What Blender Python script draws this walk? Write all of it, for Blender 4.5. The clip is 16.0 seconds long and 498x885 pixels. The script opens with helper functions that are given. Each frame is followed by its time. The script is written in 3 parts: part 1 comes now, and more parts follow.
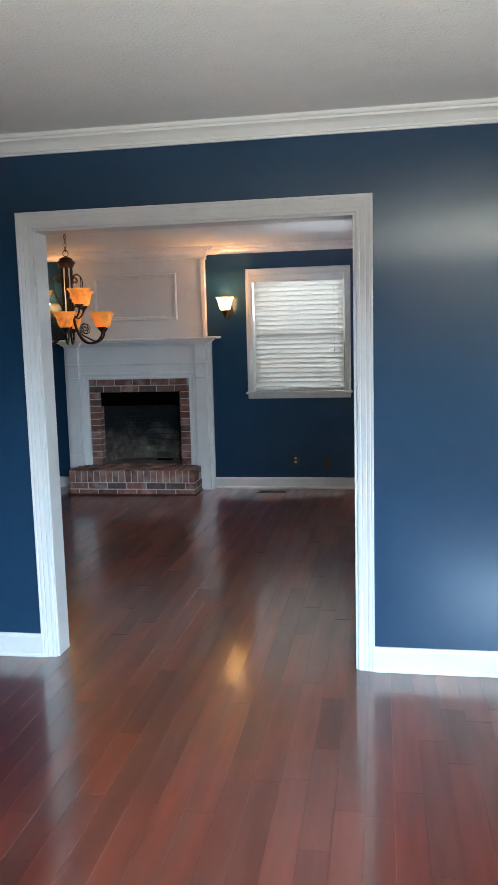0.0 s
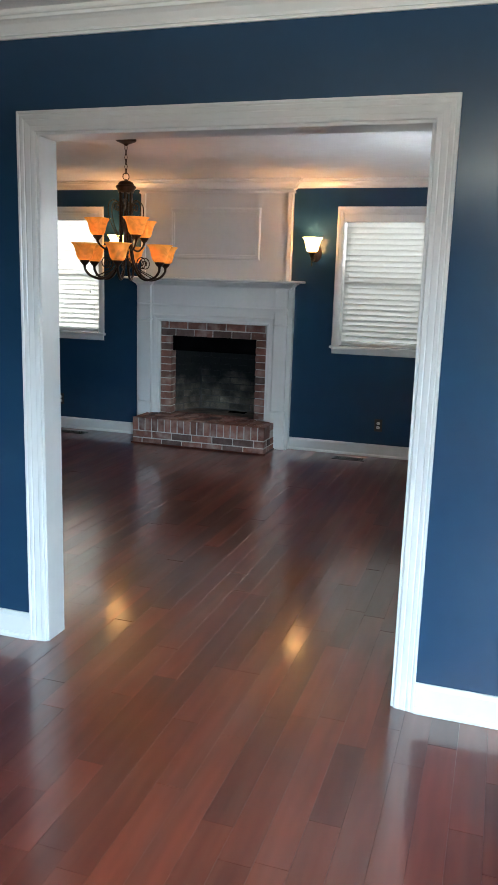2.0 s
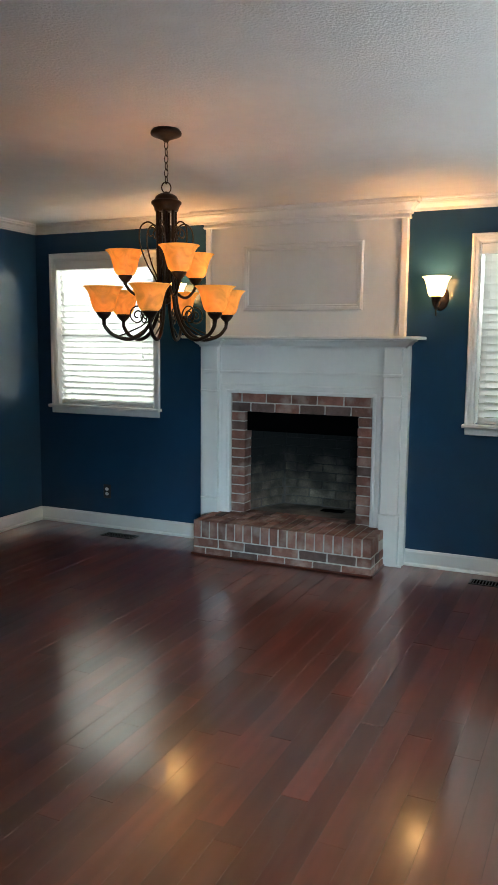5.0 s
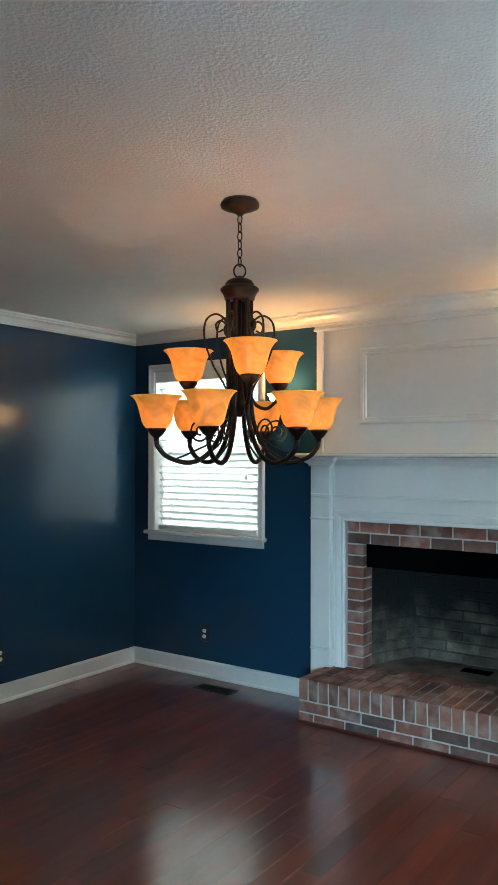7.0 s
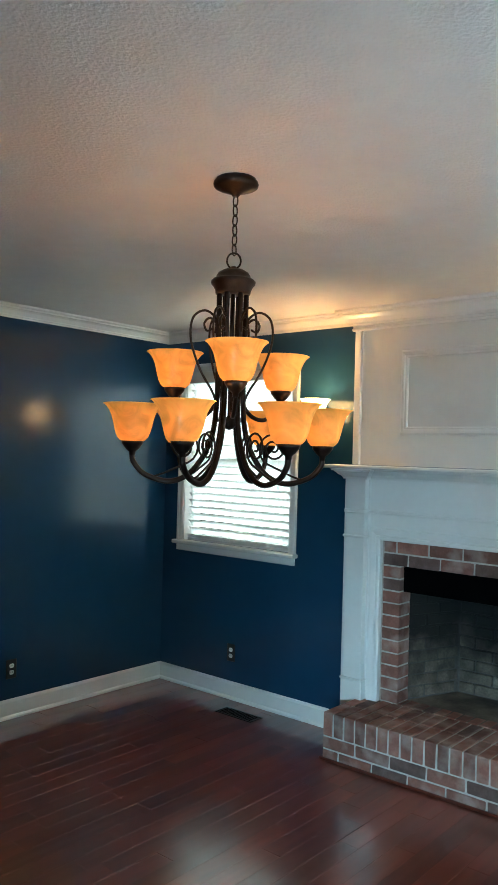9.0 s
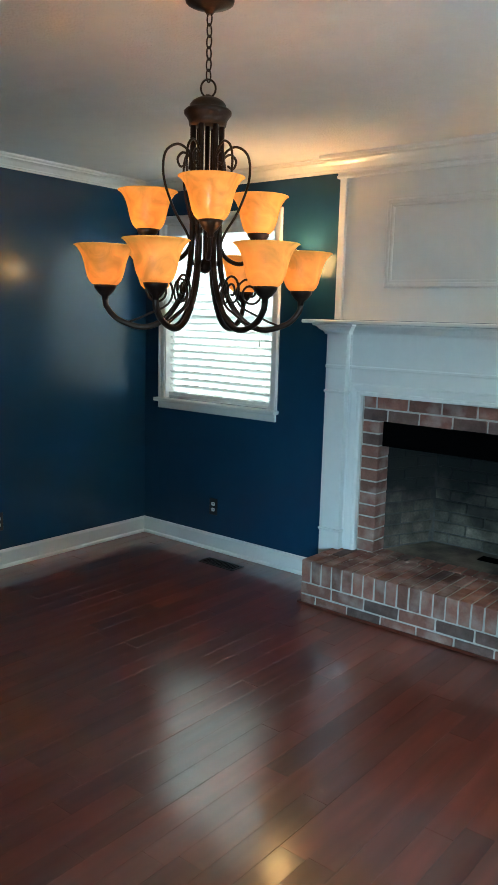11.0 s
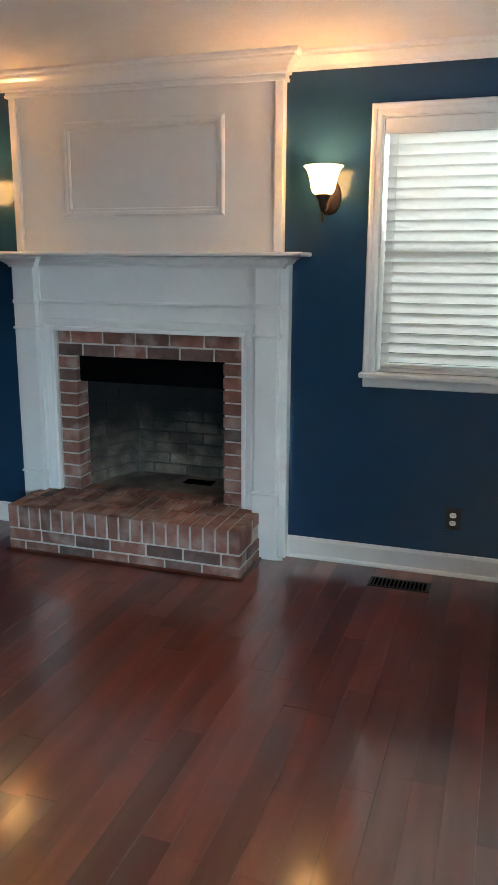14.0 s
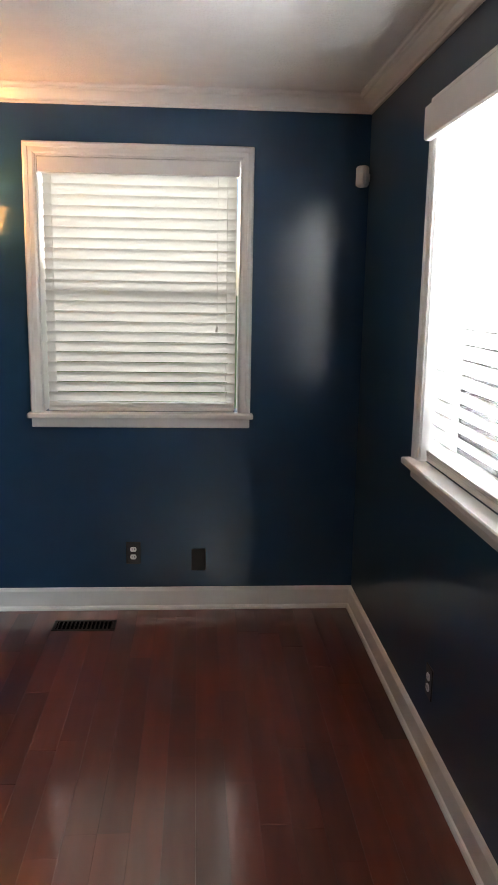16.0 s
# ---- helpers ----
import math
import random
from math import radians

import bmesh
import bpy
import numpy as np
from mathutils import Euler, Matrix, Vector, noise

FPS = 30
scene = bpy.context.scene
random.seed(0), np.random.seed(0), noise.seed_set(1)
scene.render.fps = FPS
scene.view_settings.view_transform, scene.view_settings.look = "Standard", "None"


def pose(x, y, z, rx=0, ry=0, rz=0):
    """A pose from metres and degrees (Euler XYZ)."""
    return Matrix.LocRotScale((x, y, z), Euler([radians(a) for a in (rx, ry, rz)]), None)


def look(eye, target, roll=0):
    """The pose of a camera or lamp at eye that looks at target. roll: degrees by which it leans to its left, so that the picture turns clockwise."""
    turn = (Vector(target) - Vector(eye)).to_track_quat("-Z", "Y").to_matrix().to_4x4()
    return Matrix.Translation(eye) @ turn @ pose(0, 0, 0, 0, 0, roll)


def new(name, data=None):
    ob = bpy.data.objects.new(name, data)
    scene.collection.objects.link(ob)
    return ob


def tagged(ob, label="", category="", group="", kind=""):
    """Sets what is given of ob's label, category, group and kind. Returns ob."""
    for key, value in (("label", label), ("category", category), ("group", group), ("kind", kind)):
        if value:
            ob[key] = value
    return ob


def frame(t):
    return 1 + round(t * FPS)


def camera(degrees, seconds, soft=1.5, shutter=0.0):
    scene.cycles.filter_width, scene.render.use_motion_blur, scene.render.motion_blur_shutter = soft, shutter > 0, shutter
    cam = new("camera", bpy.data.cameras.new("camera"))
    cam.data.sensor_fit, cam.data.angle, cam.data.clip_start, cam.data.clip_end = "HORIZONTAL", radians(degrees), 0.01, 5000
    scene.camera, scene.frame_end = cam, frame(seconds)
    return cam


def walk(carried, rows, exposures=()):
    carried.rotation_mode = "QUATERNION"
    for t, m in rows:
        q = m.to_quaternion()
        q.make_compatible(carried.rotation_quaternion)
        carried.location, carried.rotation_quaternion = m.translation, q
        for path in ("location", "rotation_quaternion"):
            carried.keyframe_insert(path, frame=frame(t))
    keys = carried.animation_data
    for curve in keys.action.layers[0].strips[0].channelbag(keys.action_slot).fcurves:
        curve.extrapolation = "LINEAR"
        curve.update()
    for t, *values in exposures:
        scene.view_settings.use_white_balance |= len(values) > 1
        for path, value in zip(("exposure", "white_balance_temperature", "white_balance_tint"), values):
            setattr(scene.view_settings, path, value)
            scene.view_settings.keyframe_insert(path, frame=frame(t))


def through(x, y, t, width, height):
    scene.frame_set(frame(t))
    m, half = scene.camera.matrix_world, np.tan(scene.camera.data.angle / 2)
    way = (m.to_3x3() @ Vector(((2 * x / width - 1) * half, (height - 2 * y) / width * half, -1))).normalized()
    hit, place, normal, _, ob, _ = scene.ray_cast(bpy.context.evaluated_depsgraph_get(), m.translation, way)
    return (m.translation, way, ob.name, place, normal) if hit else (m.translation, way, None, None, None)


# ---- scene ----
cam = camera(35.5, 16.0)
PATH = [
    (0, (0.174, -0.3, 1.546), (-0.159, 1.655, 1.285), -1.5),
    (0.5, (0.271, -0.148, 1.53), (-0.157, 1.78, 1.21), -1.7),
    (1, (0.38, 0.034, 1.531), (-0.161, 1.929, 1.189), 0.9),
    (1.5, (0.406, 0.218, 1.535), (-0.234, 2.078, 1.171), 2.2),
    (2, (0.337, 0.485, 1.537), (-0.259, 2.353, 1.142), 1.8),
    (2.5, (0.242, 0.767, 1.537), (-0.315, 2.648, 1.147), 1.4),
    (3, (0.138, 1.071, 1.504), (-0.424, 2.954, 1.136), 1.4),
    (3.5, (-0.023, 1.388, 1.521), (-0.589, 3.271, 1.157), 0.9),
    (4, (-0.139, 1.71, 1.521), (-0.717, 3.593, 1.17), 0.6),
    (4.5, (-0.232, 2.055, 1.552), (-0.94, 3.9, 1.247), -0.5),
    (5, (-0.332, 2.337, 1.539), (-1.156, 4.142, 1.286), 0.5),
    (7.5, (-0.591, 3.44, 1.617), (-1.803, 5.03, 1.693), -0.0),
    (8, (-0.59, 3.581, 1.664), (-1.848, 5.133, 1.745), 0.5),
    (10.5, (-0.62, 3.771, 1.601), (-1.905, 5.291, 1.41), 1.5),
    (11, (-0.593, 3.763, 1.587), (-1.839, 5.296, 1.272), 1.6),
    (11.5, (-0.585, 3.796, 1.567), (-1.742, 5.374, 1.155), 2.0),
    (12, (-0.592, 3.789, 1.55), (-1.602, 5.455, 1.099), 1.9),
    (12.5, (-0.549, 3.799, 1.51), (-1.445, 5.525, 1.042), 1.4),
    (13, (-0.535, 3.8, 1.474), (-1.329, 5.574, 1.003), 0.8),
    (13.5, (-0.531, 3.806, 1.531), (-1.236, 5.618, 1.061), 0.4),
    (14, (-0.491, 3.823, 1.547), (-1.107, 5.671, 1.094), 0.3),
    (14.5, (-0.464, 3.845, 1.56), (-0.991, 5.726, 1.131), 0.4),
    (15, (-0.42, 3.854, 1.54), (-0.77, 5.781, 1.139), 1.3),
    (15.5, (-0.364, 3.855, 1.522), (-0.483, 5.818, 1.159), 1.4),
    (16, (-0.378, 3.874, 1.605), (-0.243, 5.832, 1.224), 1.0),
]
EXPOSURES = [(0.0, -0.05, 6500, 21), (2.5, 0.0, 6700, 19), (4.0, 0.12, 7100, 18), (5.2, 0.22, 6500, 10), (7.5, 0.42, 5950, 3), (8.0, 0.42, 5900, 2),
             (10.5, 0.48, 5800, -1), (11.5, 0.44, 5800, 2), (12.5, 0.36, 6100, 7), (14.5, 0.24, 6800, 18), (16.0, 0.28, 7400, 25)]
walk(cam, [(t, look(eye, target, roll)) for t, eye, target, roll in PATH], EXPOSURES)

# world, sun and lamps
CEIL = 2.498
NORTH = 7.66      # fireplace wall
WEST = -4.745
EAST = 0.428
OPEN_S, OPEN_N = 3.215, 3.335   # faces of the wall with the cased opening
SOUTH = -2.3
FRONT_W, FRONT_E = -3.6, 3.7
CX = -2.345       # middle of the fireplace

world = bpy.data.worlds.new("sky")
scene.world = world
world.use_nodes = True
wn = world.node_tree
sky = wn.nodes.new("ShaderNodeTexSky")
sky.sky_type = "NISHITA"
sky.sun_disc = False
sky.sun_elevation = radians(50)
sky.sun_rotation = radians(200)
wn.links.new(sky.outputs[0], wn.nodes["Background"].inputs[0])
wn.nodes["Background"].inputs[1].default_value = 0.15


def lamp(name, kind, place, power, colour, target=None, size=(1, 1), radius=0.02):
    data = bpy.data.lights.new(name, kind)
    data.energy, data.color = power, colour
    if kind == "AREA":
        data.shape, data.size, data.size_y = "RECTANGLE", size[0], size[1]
    elif kind == "SUN":
        data.angle = radians(10)
    else:
        data.shadow_soft_size = radius
    ob = new(name, data)
    ob.matrix_world = look(place, target) if target else pose(*place)
    return ob


COOL = (0.80, 0.92, 1.0)
lamp("sun_light", "SUN", (0, -20, 20), 1.0, (1.0, 0.95, 0.88), (3, 0, 4))
FRONT_WIN = (0.30, 3.40, 0.45, 2.05)
skylight = lamp("front_window_light", "AREA", (1.95, SOUTH - 0.12, 1.65), 52, (0.48, 0.79, 1.0), (0.95, SOUTH + 2.0, 0.83), (2.7, 0.6))
skylight.data.spread = radians(44)
lawn_light = lamp("front_lawn_light", "AREA", (1.85, SOUTH - 0.06, 0.95), 480, (0.88, 1.0, 0.88), (1.12, SOUTH + 1.44, 3.1), (2.6, 0.9))
lawn_light.data.spread = radians(82)
WINDOWS_N = (-4.07, -0.645)
for wx, watts in zip(WINDOWS_N, (155, 50)):
    lamp("north_window_light", "AREA", (wx, NORTH + 1.0, 2.35), watts, (0.96, 1.0, 0.95), (wx, NORTH, 1.50), (1.8, 1.5))
EAST_Y = 6.10
EAST_YS = (EAST_Y, EAST_Y - 1.08)   # a pair of windows side by side
east_mid = sum(EAST_YS) / 2
lamp("east_window_light", "AREA", (EAST + 0.40, east_mid, 2.15), 430, COOL, (-2, east_mid, 1.5), (2.7, 1.4))
AMBER = (1.0, 0.55, 0.24)

# ---- materials ----
def material(name, colour, rough=0.5, metal=0.0, vary=0.0, scale=6.0, bump=0.0, bump_scale=60.0, coat=0.0, coat_ior=1.5, coat_rough=0.15, island=0.0, per_object=0.0, dirt=None, dirt_scale=2.0, dirt_amount=0.4, stretch=(1, 1, 1), fine=9, grain=4.0, rough_vary=0.0, spec=0.5, soot=None):
    m = bpy.data.materials.new(name)
    m.use_nodes = True
    n, l = m.node_tree.nodes, m.node_tree.links
    b = n["Principled BSDF"]
    b.inputs["Roughness"].default_value = rough
    b.inputs["Metallic"].default_value = metal
    b.inputs["Coat Weight"].default_value = coat
    b.inputs["Coat Roughness"].default_value = coat_rough
    b.inputs["Coat IOR"].default_value = coat_ior
    b.inputs["Specular IOR Level"].default_value = spec
    tc = n.new("ShaderNodeTexCoord")
    geo = n.new("ShaderNodeNewGeometry")
    mp = n.new("ShaderNodeMapping")
    mp.inputs["Scale"].default_value = stretch
    l.new(geo.outputs["Position"], mp.inputs["Vector"])
    col = n.new("ShaderNodeRGB")
    col.outputs[0].default_value = (*colour, 1)
    out = col.outputs[0]

    def noise_tex(s, detail=4.0):
        t = n.new("ShaderNodeTexNoise")
        t.inputs["Scale"].default_value = s
        t.inputs["Detail"].default_value = detail
        l.new(mp.outputs[0], t.inputs["Vector"])
        return t.outputs["Fac"]

    def value_by(out, source, lo, hi, a=0.3, c=0.7):
        r = n.new("ShaderNodeMapRange")
        r.inputs["From Min"].default_value, r.inputs["From Max"].default_value = a, c
        r.inputs["To Min"].default_value, r.inputs["To Max"].default_value = lo, hi
        l.new(source, r.inputs["Value"])
        hsv = n.new("ShaderNodeHueSaturation")
        l.new(r.outputs[0], hsv.inputs["Value"])
        l.new(out, hsv.inputs["Color"])
        return hsv.outputs[0]

    if vary:
        out = value_by(out, noise_tex(scale, grain), 1 - vary, 1 + vary)
        out = value_by(out, noise_tex(scale * fine, grain), 1 - vary * 0.5, 1 + vary * 0.5)
    if per_object:
        info = n.new("ShaderNodeObjectInfo")
        out = value_by(out, info.outputs["Random"], 1 - per_object, 1 + per_object, 0, 1)
    if island:
        out = value_by(out, geo.outputs["Random Per Island"], 1 - island, 1 + island, 0, 1)
    if dirt:
        mix = n.new("ShaderNodeMix")
        mix.data_type = "RGBA"
        r = n.new("ShaderNodeMapRange")
        r.inputs["From Min"].default_value, r.inputs["From Max"].default_value = 0.45, 0.72
        r.inputs["To Max"].default_value = dirt_amount
        l.new(noise_tex(dirt_scale, 6), r.inputs["Value"])
        l.new(r.outputs[0], mix.inputs["Factor"])
        l.new(out, mix.inputs["A"])
        mix.inputs["B"].default_value = (*dirt, 1)
        out = mix.outputs["Result"]
    if soot:
        # smoke stain that thickens with height, broken up by noise
        sep, add, r = n.new("ShaderNodeSeparateXYZ"), n.new("ShaderNodeMath"), n.new("ShaderNodeMapRange")
        l.new(geo.outputs["Position"], sep.inputs[0])
        wob = n.new("ShaderNodeMath")
        wob.operation = "MULTIPLY"
        wob.inputs[1].default_value = 0.75
        l.new(noise_tex(5.0, 5), wob.inputs[0])
        l.new(sep.outputs["Z"], add.inputs[0])
        l.new(wob.outputs[0], add.inputs[1])
        r.inputs["From Min"].default_value, r.inputs["From Max"].default_value = soot
        l.new(add.outputs[0], r.inputs["Value"])
        mix = n.new("ShaderNodeMix")
        mix.data_type = "RGBA"
        l.new(r.outputs[0], mix.inputs["Factor"])
        l.new(out, mix.inputs["A"])
        mix.inputs["B"].default_value = (0.006, 0.006, 0.006, 1)
        out = mix.outputs["Result"]
    l.new(out, b.inputs["Base Color"])
    if rough_vary:
        r = n.new("ShaderNodeMapRange")
        r.inputs["From Min"].default_value, r.inputs["From Max"].default_value = 0.3, 0.7
        r.inputs["To Min"].default_value, r.inputs["To Max"].default_value = rough - rough_vary, rough + rough_vary
        l.new(noise_tex(3.0, 5), r.inputs["Value"])
        l.new(r.outputs[0], b.inputs["Roughness"])
    if bump:
        bp = n.new("ShaderNodeBump")
        bp.inputs["Strength"].default_value = 1.0
        bp.inputs["Distance"].default_value = bump
        l.new(noise_tex(bump_scale, 3), bp.inputs["Height"])
        l.new(bp.outputs[0], b.inputs["Normal"])
    return m


def shade_glass(name, colour, through, glow_colour=None, glow_strength=0.0, mottle=0.25):
    """Frosted lamp glass: a milky body that lets the bulb's light pass and scatter."""
    m = bpy.data.materials.new(name)
    m.use_nodes = True
    n, l = m.node_tree.nodes, m.node_tree.links
    n.remove(n["Principled BSDF"])
    tr, df, gl = n.new("ShaderNodeBsdfTranslucent"), n.new("ShaderNodeBsdfDiffuse"), n.new("ShaderNodeBsdfGlossy")
    tex = n.new("ShaderNodeTexNoise")
    tex.inputs["Scale"].default_value = 14
    tex.inputs["Detail"].default_value = 5
    tex.inputs["Distortion"].default_value = 1.5
    geo = n.new("ShaderNodeNewGeometry")
    l.new(geo.outputs["Position"], tex.inputs["Vector"])
    ramp = n.new("ShaderNodeMapRange")
    ramp.inputs["From Min"].default_value, ramp.inputs["From Max"].default_value = 0.3, 0.7
    ramp.inputs["To Min"].default_value, ramp.inputs["To Max"].default_value = 1 - mottle, 1 + mottle
    l.new(tex.outputs["Fac"], ramp.inputs["Value"])
    hsv = n.new("ShaderNodeHueSaturation")
    hsv.inputs["Color"].default_value = (*colour, 1)
    l.new(ramp.outputs[0], hsv.inputs["Value"])
    l.new(hsv.outputs[0], tr.inputs["Color"])
    l.new(hsv.outputs[0], df.inputs["Color"])
    gl.inputs["Roughness"].default_value = 0.25
    a, c = n.new("ShaderNodeMixShader"), n.new("ShaderNodeMixShader")
    a.inputs[0].default_value = 1 - through
    l.new(tr.outputs[0], a.inputs[1])
    l.new(df.outputs[0], a.inputs[2])
    c.inputs[0].default_value = 0.05
    l.new(a.outputs[0], c.inputs[1])
    l.new(gl.outputs[0], c.inputs[2])
    last = c.outputs[0]
    if glow_strength:
        em, add = n.new("ShaderNodeEmission"), n.new("ShaderNodeAddShader")
        em.inputs["Color"].default_value = (*glow_colour, 1)
        em.inputs["Strength"].default_value = glow_strength
        if glow_strength < 5:
            mul = n.new("ShaderNodeMath")
            mul.operation = "MULTIPLY"
            mul.inputs[1].default_value = glow_strength
            l.new(ramp.outputs[0], mul.inputs[0])
            l.new(mul.outputs[0], em.inputs["Strength"])
        l.new(last, add.inputs[0])
        l.new(em.outputs[0], add.inputs[1])
        last = add.outputs[0]
    l.new(last, n["Material Output"].inputs["Surface"])
    return m


def glow(name, colour, strength):
    m = bpy.data.materials.new(name)
    m.use_nodes = True
    b = m.node_tree.nodes["Principled BSDF"]
    b.inputs["Base Color"].default_value = (*colour, 1)
    b.inputs["Emission Color"].default_value = (*colour, 1)
    b.inputs["Emission Strength"].default_value = strength
    return m


def clear_glass(name):
    m = bpy.data.materials.new(name)
    m.use_nodes = True
    n, l = m.node_tree.nodes, m.node_tree.links
    n.remove(n["Principled BSDF"])
    clear, gloss, mix, fres = n.new("ShaderNodeBsdfTransparent"), n.new("ShaderNodeBsdfGlossy"), n.new("ShaderNodeMixShader"), n.new("ShaderNodeFresnel")
    clear.inputs["Color"].default_value = (0.95, 0.98, 0.97, 1)
    gloss.inputs["Roughness"].default_value = 0.02
    l.new(fres.outputs[0], mix.inputs[0])
    l.new(clear.outputs[0], mix.inputs[1])
    l.new(gloss.outputs[0], mix.inputs[2])
    l.new(mix.outputs[0], n["Material Output"].inputs["Surface"])
    return m


BLUE = material("navy_blue_wall_paint", (0.0120, 0.049, 0.102), 0.32, spec=0.12, coat=0.8, coat_rough=0.16, vary=0.05, scale=1.5, bump=0.00012, bump_scale=45)
WHITE = material("white_trim_paint", (0.78, 0.78, 0.76), 0.32, coat=0.4, coat_rough=0.12, vary=0.03, scale=3, bump=0.0003, bump_scale=40)
CREAM = material("white_panel_paint", (0.76, 0.75, 0.72), 0.42, vary=0.03, scale=2.5, bump=0.0003, bump_scale=40)
CEILING = material("stippled_ceiling_paint", (0.76, 0.76, 0.75), 0.85, vary=0.04, scale=1.2, bump=0.0045, bump_scale=95)
WOOD = material("dark_cherry_floor_wood", (0.124, 0.026, 0.0145), 0.34, spec=0.35, coat=1.0, coat_ior=1.62, coat_rough=0.145, rough_vary=0.06, bump=0.00010, bump_scale=34, dirt=(0.17, 0.11, 0.09), dirt_scale=2.3, dirt_amount=0.22, vary=0.16, scale=4, stretch=(4, 0.5, 1), fine=2.5, grain=0.5, per_object=0.33)
WOOD_FAR = material("dark_cherry_floor_wood_joined", (0.124, 0.026, 0.0145), 0.34, spec=0.35, coat=1.0, coat_ior=1.62, coat_rough=0.145, rough_vary=0.06, bump=0.00010, bump_scale=34, dirt=(0.17, 0.11, 0.09), dirt_scale=2.3, dirt_amount=0.22, vary=0.16, scale=4, stretch=(4, 0.5, 1), fine=2.5, grain=0.5, island=0.33)
# subfloor, paler than the boards so that the joints read as pale lines
PALE_JOINT = material("pale_floor_joint", (0.34, 0.22, 0.19), 0.8, vary=0.2)
BRICK = material("red_clay_brick", (0.205, 0.086, 0.062), 0.85, vary=0.22, scale=14, per_object=0.35, bump=0.003, bump_scale=120, dirt=(0.52, 0.44, 0.40), dirt_scale=9, dirt_amount=0.42)
BRICK_DARK = material("dark_clinker_brick", (0.100, 0.056, 0.047), 0.85, vary=0.25, scale=14, per_object=0.3, bump=0.003, bump_scale=120, dirt=(0.3, 0.24, 0.22), dirt_scale=10, dirt_amount=0.25)
MORTAR = material("grey_mortar", (0.47, 0.43, 0.39), 0.95, vary=0.15, scale=20, bump=0.002, bump_scale=150)
FIREBRICK = material("sooty_firebrick", (0.15, 0.122, 0.095), 0.95, vary=0.45, scale=8, per_object=0.45, bump=0.003, bump_scale=90, dirt=(0.006, 0.005, 0.005), dirt_scale=5.5, dirt_amount=0.9, soot=(0.64, 1.02))
SOOT = material("sooty_mortar", (0.11, 0.10, 0.09), 0.95, vary=0.3, scale=8, bump=0.002, bump_scale=90, dirt=(0.015, 0.014, 0.014), dirt_scale=4, dirt_amount=0.9, soot=(0.64, 1.02))
ASH = material("ash_covered_hearth_floor", (0.18, 0.15, 0.12), 0.95, vary=0.25, scale=9, bump=0.003, bump_scale=80, dirt=(0.03, 0.027, 0.025), dirt_scale=5, dirt_amount=0.8)
BLACK = material("black_sheet_metal", (0.0018, 0.0018, 0.002), 0.9, vary=0.2, scale=10, spec=0.0)
BRONZE = material("oil_rubbed_bronze", (0.030, 0.018, 0.013), 0.42, metal=0.55, vary=0.35, scale=30, bump=0.0004, bump_scale=180)
PLATE = material("black_plastic_plate", (0.012, 0.012, 0.013), 0.4, vary=0.1)
SOCKET = material("white_plastic_socket", (0.75, 0.75, 0.72), 0.4, vary=0.02)
VENT = material("dark_brown_vent_metal", (0.012, 0.009, 0.008), 0.45, metal=0.3, vary=0.2, scale=20)
VINYL = material("white_vinyl_sash", (0.80, 0.80, 0.79), 0.4, vary=0.02)
GRASS = material("lawn_grass", (0.07, 0.13, 0.04), 0.95, vary=0.35, scale=0.8, bump=0.03, bump_scale=20)
AMBER_GLASS = shade_glass("amber_marbled_glass", (0.80, 0.43, 0.11), 0.34, (1.0, 0.48, 0.085), 0.18, 0.22)
WHITE_GLASS = shade_glass("frosted_white_glass", (0.95, 0.90, 0.80), 0.12, (1.0, 0.54, 0.18), 12.0)
BULB = glow("lit_bulb", (1.0, 0.72, 0.40), 4)
SLAT = shade_glass("white_blind_slat", (0.88, 0.89, 0.87), 0.11, mottle=0.02)
GLASS = clear_glass("window_glass")


# ---- mesh helpers ----
def mesh_of(name, bm, mat, smooth=False):
    bmesh.ops.recalc_face_normals(bm, faces=bm.faces)
    me = bpy.data.meshes.new(name)
    bm.to_mesh(me)
    bm.free()
    me.materials.append(mat)
    if smooth:
        me.polygons.foreach_set("use_smooth", [True] * len(me.polygons))
    return me


def part(name, bm, mat, parent, label="", smooth=False):
    ob = new(name, mesh_of(name, bm, mat, smooth))
    ob.parent = parent
    if label:
        ob["label"] = label
    return ob


def structure(name, bm, mat, label, smooth=False):
    return tagged(new(name, mesh_of(name, bm, mat, smooth)), label, name.split("_")[0], "", "structure")


def thing(name, label, category, place=(0, 0, 0), rz=0, group="", kind=""):
    ob = new(name)
    ob.matrix_world = pose(*place, 0, 0, rz)
    ob.empty_display_size = 0.05
    return tagged(ob, label, category, group, kind)


def box(bm, x0, x1, y0, y1, z0, z1, bevel=0.0, segments=1):
    vs = bmesh.ops.create_cube(bm, size=1.0)["verts"]
    for v in vs:
        v.co = Vector((x0 + (x1 - x0) * (v.co.x + 0.5), y0 + (y1 - y0) * (v.co.y + 0.5), z0 + (z1 - z0) * (v.co.z + 0.5)))
    if bevel:
        es = list({e for v in vs for e in v.link_edges})
        bmesh.ops.bevel(bm, geom=es, offset=bevel, segments=segments, affect="EDGES", profile=0.5)
    return bm


def boxes(*rows, bevel=0.0):
    bm = bmesh.new()
    for r in rows:
        box(bm, *r, bevel=bevel)
    return bm


